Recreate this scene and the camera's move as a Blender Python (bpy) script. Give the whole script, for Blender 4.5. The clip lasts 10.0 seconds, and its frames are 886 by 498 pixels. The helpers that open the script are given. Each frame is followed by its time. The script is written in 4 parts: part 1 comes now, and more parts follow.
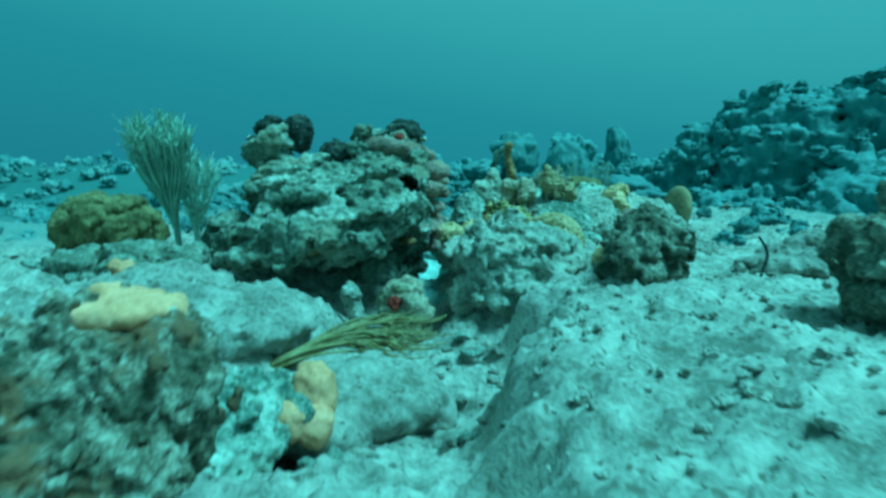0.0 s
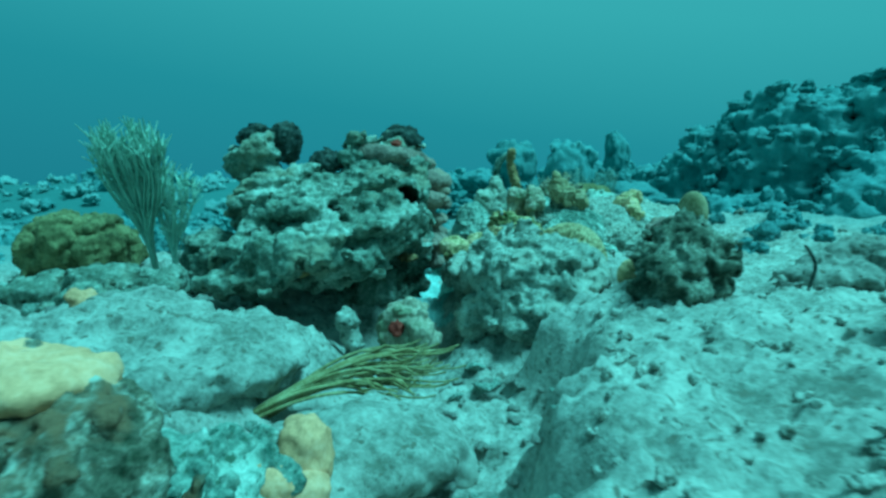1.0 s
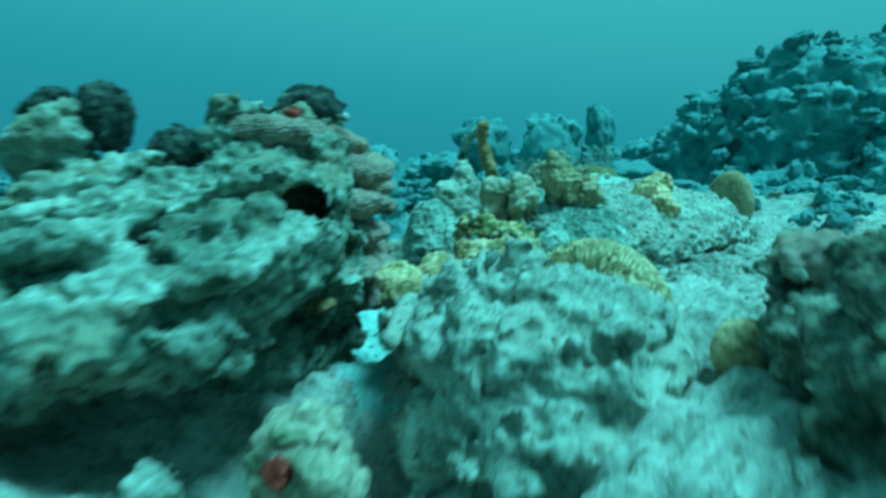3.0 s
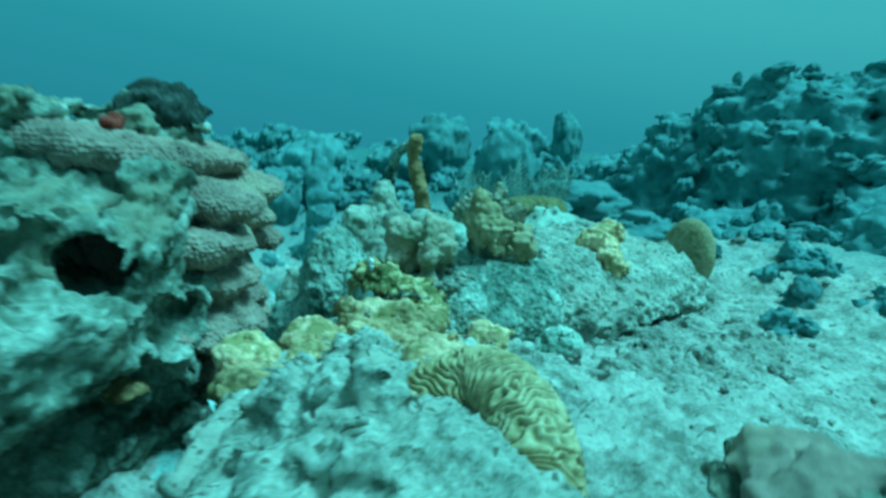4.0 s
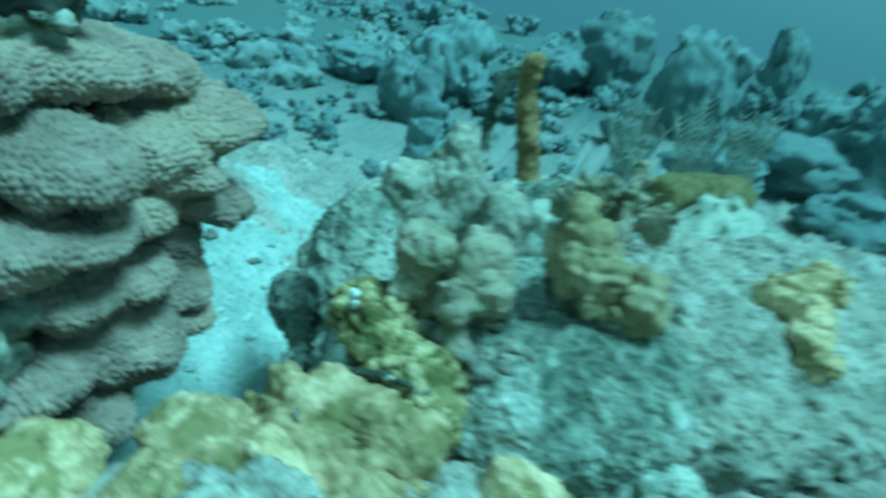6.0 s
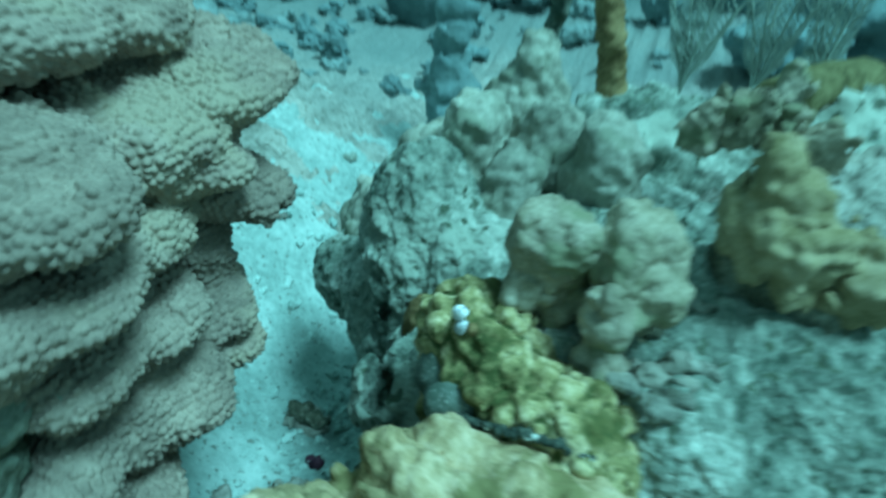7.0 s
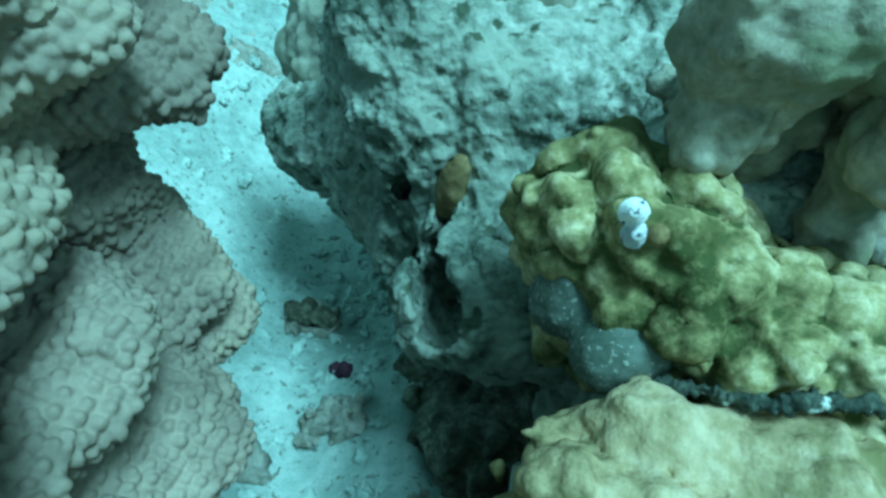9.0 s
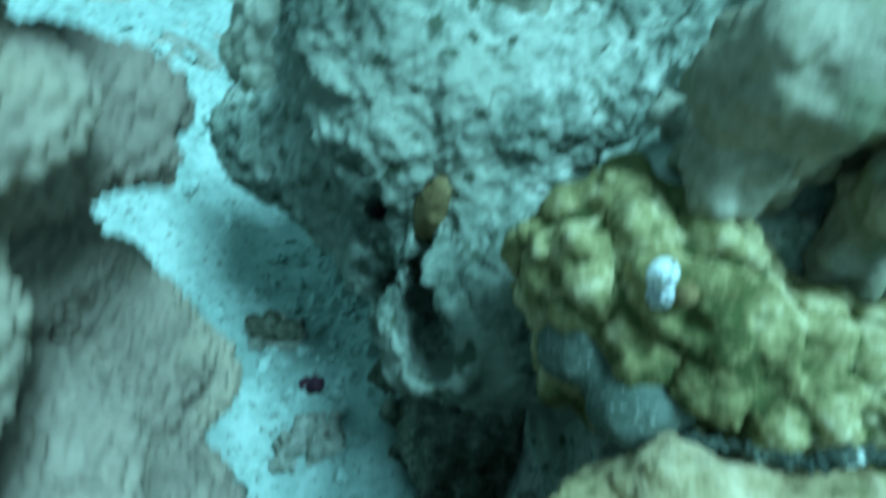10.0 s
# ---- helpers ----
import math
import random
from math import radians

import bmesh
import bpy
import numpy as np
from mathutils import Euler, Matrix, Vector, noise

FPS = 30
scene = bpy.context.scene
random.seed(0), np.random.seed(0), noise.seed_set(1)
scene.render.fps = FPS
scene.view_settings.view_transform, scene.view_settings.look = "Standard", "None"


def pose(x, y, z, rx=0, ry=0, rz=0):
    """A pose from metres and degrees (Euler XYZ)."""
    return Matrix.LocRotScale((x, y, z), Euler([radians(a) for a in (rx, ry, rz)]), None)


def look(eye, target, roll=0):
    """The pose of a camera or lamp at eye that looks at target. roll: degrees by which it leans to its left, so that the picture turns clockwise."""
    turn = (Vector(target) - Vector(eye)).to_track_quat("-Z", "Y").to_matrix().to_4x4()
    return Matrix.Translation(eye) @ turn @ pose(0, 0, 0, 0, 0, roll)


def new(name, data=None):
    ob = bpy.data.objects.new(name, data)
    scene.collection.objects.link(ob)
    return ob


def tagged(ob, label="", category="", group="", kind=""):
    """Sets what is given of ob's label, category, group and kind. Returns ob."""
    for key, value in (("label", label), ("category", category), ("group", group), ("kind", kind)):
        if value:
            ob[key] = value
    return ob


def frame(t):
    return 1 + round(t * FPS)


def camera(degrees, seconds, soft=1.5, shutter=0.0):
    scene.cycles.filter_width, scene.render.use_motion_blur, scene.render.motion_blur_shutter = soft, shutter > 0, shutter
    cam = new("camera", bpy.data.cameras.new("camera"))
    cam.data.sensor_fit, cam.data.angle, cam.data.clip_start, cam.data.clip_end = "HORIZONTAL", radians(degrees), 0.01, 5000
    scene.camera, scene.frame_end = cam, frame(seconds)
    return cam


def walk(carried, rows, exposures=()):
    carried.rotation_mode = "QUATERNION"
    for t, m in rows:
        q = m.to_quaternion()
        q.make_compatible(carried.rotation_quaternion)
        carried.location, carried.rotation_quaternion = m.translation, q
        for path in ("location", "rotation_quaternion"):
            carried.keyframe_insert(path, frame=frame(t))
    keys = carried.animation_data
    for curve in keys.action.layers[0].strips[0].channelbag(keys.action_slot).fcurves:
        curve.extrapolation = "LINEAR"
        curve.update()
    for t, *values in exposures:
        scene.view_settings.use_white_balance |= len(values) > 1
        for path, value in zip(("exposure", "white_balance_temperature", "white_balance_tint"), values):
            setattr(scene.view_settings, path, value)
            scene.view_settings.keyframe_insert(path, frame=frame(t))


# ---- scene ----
cam = camera(73.2, 10.0, 2.8, 0.9)
PATH = [
    (0, (0.664, 0.406, 0.79), (0.274, 2.35, 0.532), -0.2),
    (0.5, (0.637, 0.528, 0.799), (0.241, 2.476, 0.579), -1.8),
    (1, (0.571, 0.648, 0.783), (0.201, 2.601, 0.56), -1.4),
    (1.5, (0.537, 0.812, 0.745), (0.137, 2.76, 0.534), -2.3),
    (2, (0.49, 1.081, 0.736), (0.095, 3.032, 0.545), -2.6),
    (2.2, (0.463, 1.217, 0.719), (0.085, 3.17, 0.511), -3.1),
    (3.3, (0.496, 1.861, 0.84), (0.279, 3.829, 0.556), -3.1),
    (3.5, (0.537, 1.965, 0.869), (0.368, 3.946, 0.651), -2.3),
    (4, (0.616, 2.131, 0.926), (0.452, 4.097, 0.599), 2.1),
    (4.5, (0.676, 2.307, 0.964), (0.456, 4.245, 0.522), 4.5),
    (5, (0.751, 2.582, 1.002), (0.391, 4.486, 0.506), 7.1),
    (5.5, (0.804, 2.795, 1.016), (0.413, 4.659, 0.403), 8.8),
    (6, (0.673, 2.912, 1.037), (0.068, 4.674, 0.31), 9.7),
    (6.2, (0.626, 2.951, 1.031), (-0.02, 4.672, 0.242), 7.9),
    (7.3, (0.374, 3.205, 0.986), (-0.147, 4.734, -0.194), 1.5),
    (7.5, (0.318, 3.242, 0.937), (-0.084, 4.693, -0.379), 2.9),
    (8, (0.237, 3.301, 0.871), (-0.064, 4.615, -0.607), -1.0),
    (8.5, (0.231, 3.346, 0.873), (-0.063, 4.618, -0.643), -5.4),
    (9, (0.251, 3.382, 0.879), (-0.032, 4.646, -0.645), -5.9),
    (9.5, (0.226, 3.382, 0.847), (0.014, 4.545, -0.766), -3.3),
    (10, (0.209, 3.439, 0.892), (0.11, 4.645, -0.7), -3.1),
]
EXPOSURES = [(0.0, 0.0, 5600, -22), (2.2, 0.02, 5600, -22), (3.3, 0.22, 5600, -21), (4.0, 0.12, 5650, -18), (4.6, 0.05, 5830, -11), (6.0, 0.0, 6220, 3), (7.3, -0.1, 6500, 10), (8.0, 0.02, 6500, 12), (9.0, 0.07, 6480, 14), (9.5, 0.1, 6480, 14), (10.0, 0.16, 6400, 17)]
walk(cam, [(t, look(eye, target, roll)) for t, eye, target, roll in PATH], EXPOSURES)

# ---- light: daylight from the surface above, through green-blue water ----
world = bpy.data.worlds.new("water_light")
scene.world = world
world.use_nodes = True
wn, wl = world.node_tree.nodes, world.node_tree.links
wn.clear()
w_out = wn.new("ShaderNodeOutputWorld")
w_bg = wn.new("ShaderNodeBackground")
w_tc = wn.new("ShaderNodeTexCoord")
w_dot = wn.new("ShaderNodeVectorMath")
w_dot.operation = "DOT_PRODUCT"
w_dot.inputs[1].default_value = (0.16, 0.05, 0.985)
w_map = wn.new("ShaderNodeMapRange")
w_map.inputs["From Min"].default_value = -0.2
w_map.inputs["From Max"].default_value = 1.0
w_ramp = wn.new("ShaderNodeValToRGB")
ramp = w_ramp.color_ramp
ramp.elements[0].position, ramp.elements[0].color = 0.0, (0.036, 0.18, 0.235, 1)
ramp.elements[1].position, ramp.elements[1].color = 1.0, (0.15, 0.51, 0.56, 1)
for at, colour in ((0.15, (0.048, 0.215, 0.282, 1)), (0.26, (0.057, 0.257, 0.32, 1)), (0.42, (0.098, 0.375, 0.42, 1)), (0.56, (0.115, 0.41, 0.455, 1)), (0.75, (0.12, 0.43, 0.475, 1))):
    ramp.elements.new(at).color = colour
wl.new(w_tc.outputs["Generated"], w_dot.inputs[0])
wl.new(w_dot.outputs["Value"], w_map.inputs["Value"])
wl.new(w_map.outputs["Result"], w_ramp.inputs["Fac"])
wl.new(w_ramp.outputs["Color"], w_bg.inputs["Color"])
w_bg.inputs["Strength"].default_value = 1.0
wl.new(w_bg.outputs["Background"], w_out.inputs["Surface"])

sun_data = bpy.data.lights.new("sun", "SUN")
sun_data.energy, sun_data.angle, sun_data.color = 4.5, radians(20), (0.35, 1.0, 1.14)
sun = new("sun", sun_data)
sun.matrix_world = look((2.3, -0.6, 5.0), (0, 0, 0))


# ---- noise on arrays of points ----
def hashed(i, j, k, seed):
    n = (i.astype(np.int64) * 374761393 + j.astype(np.int64) * 668265263 + k.astype(np.int64) * 2147483647 + seed * 1274126177) & 0xFFFFFFFF
    n = ((n ^ (n >> 13)) * 1274126177) & 0xFFFFFFFF
    n = ((n ^ (n >> 16)) * 2246822519) & 0xFFFFFFFF
    return ((n ^ (n >> 15)) & 0xFFFFFF) / 16777216.0


def value_noise(p, seed=0):
    """Smooth noise in -1..1 at the points p (n, 3)."""
    base = np.floor(p)
    f = p - base
    f = f * f * f * (f * (f * 6 - 15) + 10)
    i, j, k = base.T
    total = 0
    for a in (0, 1):
        for b in (0, 1):
            for c in (0, 1):
                w = (f[:, 0] if a else 1 - f[:, 0]) * (f[:, 1] if b else 1 - f[:, 1]) * (f[:, 2] if c else 1 - f[:, 2])
                total = total + w * hashed(i + a, j + b, k + c, seed)
    return total * 2 - 1


def fbm(p, octaves=4, seed=0, gain=0.5):
    total, amp = np.zeros(len(p)), 1.0
    for o in range(octaves):
        total += amp * value_noise(p * (2.03 ** o) + 17.3 * o, seed + o)
        amp *= gain
    return total


def cells(p, seed=0):
    """Distance from each point to the nearest of one scattered seed a unit cell."""
    base = np.floor(p - 0.5)
    best = np.full(len(p), 9.0)
    for a in (0, 1):
        for b in (0, 1):
            for c in (0, 1):
                q = base + (a, b, c)
                i, j, k = q.T
                s = q + np.stack([hashed(i, j, k, seed + m) for m in (1, 2, 3)], 1) * 0.56 + 0.22
                best = np.minimum(best, ((s - p) ** 2).sum(1))
    return np.sqrt(best)


# ---- sculpting: blended ellipsoids turned into one skin ----
def skin(field, origin, h):
    """The zero surface of a grid of values (negative inside) as vertices and quads."""
    inside = field < 0
    dims = np.array(field.shape) - 1
    corner = [(a, b, c) for a in (0, 1) for b in (0, 1) for c in (0, 1)]
    part_of = lambda arr, o: arr[o[0]:o[0] + dims[0], o[1]:o[1] + dims[1], o[2]:o[2] + dims[2]]
    count = sum(part_of(inside, o).astype(np.int8) for o in corner)
    live = np.argwhere((count > 0) & (count < 8))
    number = -np.ones(dims, np.int64)
    number[tuple(live.T)] = np.arange(len(live))
    total, hits = np.zeros((len(live), 3)), np.zeros(len(live))
    for o in corner:
        for axis in range(3):
            if o[axis]:
                continue
            e = list(o)
            e[axis] = 1
            u = field[tuple((live + o).T)]
            v = field[tuple((live + e).T)]
            cross = (u < 0) != (v < 0)
            t = np.where(cross, u / np.where(cross, u - v, 1), 0)
            at = np.tile(np.array(o, float), (len(live), 1))
            at[:, axis] = t
            total += at * cross[:, None]
            hits += cross
    verts = origin + h * (live + total / hits[:, None])
    faces = []
    for axis in range(3):
        b, c = (axis + 1) % 3, (axis + 2) % 3
        nxt = [0, 0, 0]
        nxt[axis] = 1
        lo = tuple(slice(0, s - m) for s, m in zip(field.shape, nxt))
        hi = tuple(slice(m, s) for s, m in zip(field.shape, nxt))
        change = inside[lo] != inside[hi]
        spots = np.argwhere(change)
        ok = (spots[:, b] > 0) & (spots[:, c] > 0) & (spots[:, b] < dims[b]) & (spots[:, c] < dims[c]) & (spots[:, axis] < dims[axis])
        spots = spots[ok]
        quad = []
        for db, dc in ((-1, -1), (0, -1), (0, 0), (-1, 0)):
            q = spots.copy()
            q[:, b] += db
            q[:, c] += dc
            quad.append(number[tuple(q.T)])
        quad = np.stack(quad, 1)
        flip = ~inside[tuple(spots.T)]
        quad[flip] = quad[flip][:, ::-1]
        faces.append(quad[(quad >= 0).all(1)])
    return verts, np.concatenate(faces)


def ellipsoid(grid, blob):
    x, y, z, a, b, c = blob[:6]
    p = [grid[0] - x, grid[1] - y, grid[2] - z]
    if len(blob) > 6:
        turn = np.array(Euler([radians(v) for v in blob[6:9]]).to_matrix().inverted())
        p = [sum(turn[i, j] * p[j] for j in range(3)) for i in range(3)]
    k0 = np.sqrt((p[0] / a) ** 2 + (p[1] / b) ** 2 + (p[2] / c) ** 2) + 1e-6
    k1 = np.sqrt((p[0] / a ** 2) ** 2 + (p[1] / b ** 2) ** 2 + (p[2] / c ** 2) ** 2) + 1e-6
    return k0 * (k0 - 1) / k1


def sculpt(blobs, h, blend=0.04, cuts=(), rough=0.0, rough_scale=8.0, seed=0, crease=0.0, crease_scale=12.0, layers=0.0, layer_scale=16.0, dip=0.0):
    """Blended ellipsoids (x, y, z, radii, turns), less the cuts, with lumps of about rough metres, as vertices and faces."""
    reach = np.array([[*b[:3], max(b[3:6]) if len(b) > 6 else 0, *b[3:6]] for b in blobs])
    size = np.where(reach[:, 3:4] > 0, reach[:, 3:4], reach[:, 4:7])
    low = (reach[:, :3] - size).min(0) - 3 * h - (rough + crease) * 1.6
    high = (reach[:, :3] + size).max(0) + 3 * h + (rough + crease) * 1.6
    n = np.ceil((high - low) / h).astype(int) + 1
    axes = [low[i] + h * np.arange(n[i]) for i in range(3)]
    field = np.full(n, 1.0, np.float32)
    for blob, s in zip(blobs, size):
        lo = np.clip(np.floor((np.array(blob[:3]) - s - blend - (rough + crease) * 1.6 - 2 * h - low) / h).astype(int), 0, n)
        hi = np.clip(np.ceil((np.array(blob[:3]) + s + blend + (rough + crease) * 1.6 + 2 * h - low) / h).astype(int) + 1, 0, n)
        box = tuple(slice(a, b) for a, b in zip(lo, hi))
        grid = np.meshgrid(*[axes[i][box[i]] for i in range(3)], indexing="ij", sparse=True)
        d = ellipsoid(grid, blob)
        f = field[box]
        t = np.clip(0.5 + 0.5 * (f - d) / blend, 0, 1)
        field[box] = f * (1 - t) + d * t - blend * t * (1 - t)
    grid = np.meshgrid(*axes, indexing="ij", sparse=True)
    rough_all = rough + layers
    if rough:
        near = np.argwhere(np.abs(field) < (rough_all + crease) * 1.8 + 2 * h)
        at = low + h * near
        lumps = rough * fbm(at * rough_scale, 3, seed)
        if crease:
            bent = at + 0.3 / crease_scale * np.stack([value_noise(at * crease_scale * 0.6 + 9 * m, seed + m) for m in range(3)], 1)
            lumps = lumps + crease * (0.45 - np.abs(value_noise(bent * crease_scale, seed + 7)) * 1.6)
            lumps = lumps + 0.5 * crease * (0.45 - np.abs(value_noise(bent * crease_scale * 2.3, seed + 8)) * 1.6)
        if layers:
            bed = at - np.outer(at[:, 0] * dip, (0, 0, 1))
            lumps = lumps + layers * (0.4 - 1.6 * np.abs(value_noise(bed * (3.5, 3.5, layer_scale) + 0.35 * fbm(at * 6, 2, seed + 11)[:, None], seed + 12)))
        field[tuple(near.T)] += lumps.astype(np.float32)
    for cut in cuts:
        d = ellipsoid(grid, cut)
        edge = np.argwhere(np.abs(d) < 0.5 * min(cut[3:6]))
        if rough and min(cut[3:6]) > 0.034 and len(edge):
            d[tuple(edge.T)] += 0.55 * min(cut[3:6]) * fbm((low + h * edge) * 0.45 / min(cut[3:6]), 3, seed + 17)
        field = np.maximum(field, -d)
    return skin(field, low, h)


def largest(v, f):
    """Only the largest joined piece of a skin."""
    mark = np.arange(len(v))
    while True:
        low = mark[f].min(1)
        after = mark.copy()
        for i in range(4):
            np.minimum.at(after, f[:, i], low)
        after = after[after]
        if (after == mark).all():
            break
        mark = after
    keep = mark == np.bincount(mark).argmax()
    order = np.cumsum(keep) - 1
    return v[keep], order[f[keep[f[:, 0]]]]


def finer(v, f):
    """Each quad split in four, and the result eased."""
    n = len(v)
    edges = np.sort(np.concatenate([f[:, [i, (i + 1) % 4]] for i in range(4)]), 1)
    key, back = np.unique(edges[:, 0].astype(np.int64) * n + edges[:, 1], return_inverse=True)
    mids = 0.5 * (v[key // n] + v[key % n])
    centre = v[f].mean(1)
    q = len(f)
    e = [n + back[i * q:(i + 1) * q] for i in range(4)]
    c = n + len(key) + np.arange(q)
    faces = np.concatenate([np.stack([f[:, i], e[i], c, e[(i + 3) % 4]], 1) for i in range(4)])
    verts = np.concatenate([v, mids, centre])
    total, hits = np.zeros_like(verts), np.zeros(len(verts))
    for i in range(4):
        for j in (1, 3):
            np.add.at(total, faces[:, i], verts[faces[:, (i + j) % 4]])
            np.add.at(hits, faces[:, i], 1)
    return 0.4 * verts + 0.6 * total / hits[:, None], faces


def normals_of(v, f):
    n = np.zeros_like(v)
    g = np.cross(v[f[:, 2]] - v[f[:, 0]], v[f[:, 3]] - v[f[:, 1]])
    for i in range(4):
        np.add.at(n, f[:, i], g)
    return n / (np.linalg.norm(n, axis=1)[:, None] + 1e-9)


def worn(v, f, amp=0.006, scale=40.0, pits=0.0, pit_scale=25.0, knobs=0.0, knob_scale=90.0, seed=0, octaves=3):
    """Fine relief along the normals: grain, eaten pits, and rounded knobs."""
    n = normals_of(v, f)
    d = amp * fbm(v * scale, octaves, seed + 5, 0.6)
    if pits:
        d -= pits * np.clip(1.0 - cells(v * pit_scale + 0.3 * fbm(v * pit_scale, 2, seed)[:, None], seed) * 2.0, 0, 1)
        d -= 0.6 * pits * np.clip(fbm(v * pit_scale * 0.5, 2, seed + 9) - 0.35, 0, 1)
    if knobs:
        d += knobs * (1.0 - np.clip(cells(v * knob_scale, seed + 3) / 0.62, 0, 1) ** 2)
    return v + n * d[:, None], f


def mesh_from(name, v, f, material, smooth=True):
    me = bpy.data.meshes.new(name)
    me.vertices.add(len(v))
    me.vertices.foreach_set("co", np.ascontiguousarray(v, dtype=np.float32).ravel())
    f = np.asarray(f)
    k = f.shape[1]
    me.loops.add(len(f) * k)
    me.loops.foreach_set("vertex_index", f.ravel().astype(np.int32))
    me.polygons.add(len(f))
    me.polygons.foreach_set("loop_start", np.arange(0, len(f) * k, k, dtype=np.int32))
    me.polygons.foreach_set("use_smooth", np.full(len(f), smooth))
    me.update()
    me.materials.append(material)
    return me


def thing(name, at, label, category, group="", kind=""):
    ob = new(name)
    ob.empty_display_size = 0.05
    ob.location = at
    return tagged(ob, label, category, group, kind)


def part(name, vf, material, parent, label=""):
    """One mesh object under a thing; the vertices are given in the world."""
    v, f = vf
    base = Vector((0, 0, 0))
    up = parent
    while up:
        base += up.location
        up = up.parent
    ob = new(name, mesh_from(name, v - np.array(base), f, material))
    ob.parent = parent
    return tagged(ob, label)


def solid(name, vf, material, label, category, group="", kind="", at=None):
    """One mesh object that stands by itself."""
    v, f = vf
    at = np.array([*v.mean(0)[:2], v[:, 2].min()]) if at is None else np.array(at)
    ob = new(name, mesh_from(name, v - at, f, material))
    ob.location = at
    return tagged(ob, label, category, group, kind)


def tubes(paths, sides=6):
    """Tapered tubes along paths: each a list of (x, y, z, radius)."""
    vs, fs, count = [], [], 0
    for path in paths:
        path = np.asarray(path, float)
        p, r = path[:, :3], path[:, 3]
        d = np.gradient(p, axis=0)
        d /= np.linalg.norm(d, axis=1)[:, None] + 1e-9
        ref = np.array((0.31, 0.95, 0.05)) if abs(d[0, 2]) > 0.8 else np.array((0.0, 0.05, 1.0))
        a = np.cross(d, ref)
        a /= np.linalg.norm(a, axis=1)[:, None] + 1e-9
        b = np.cross(d, a)
        ang = np.linspace(0, 2 * np.pi, sides, endpoint=False)
        ring = p[:, None] + r[:, None, None] * (np.cos(ang)[None, :, None] * a[:, None] + np.sin(ang)[None, :, None] * b[:, None])
        m = len(p)
        vs.append(ring.reshape(-1, 3))
        i, j = np.meshgrid(np.arange(m - 1), np.arange(sides), indexing="ij")
        k = (j + 1) % sides
        fs.append(count + np.stack([i * sides + j, i * sides + k, (i + 1) * sides + k, (i + 1) * sides + j], -1).reshape(-1, 4))
        count += m * sides
    return np.concatenate(vs), np.concatenate(fs)


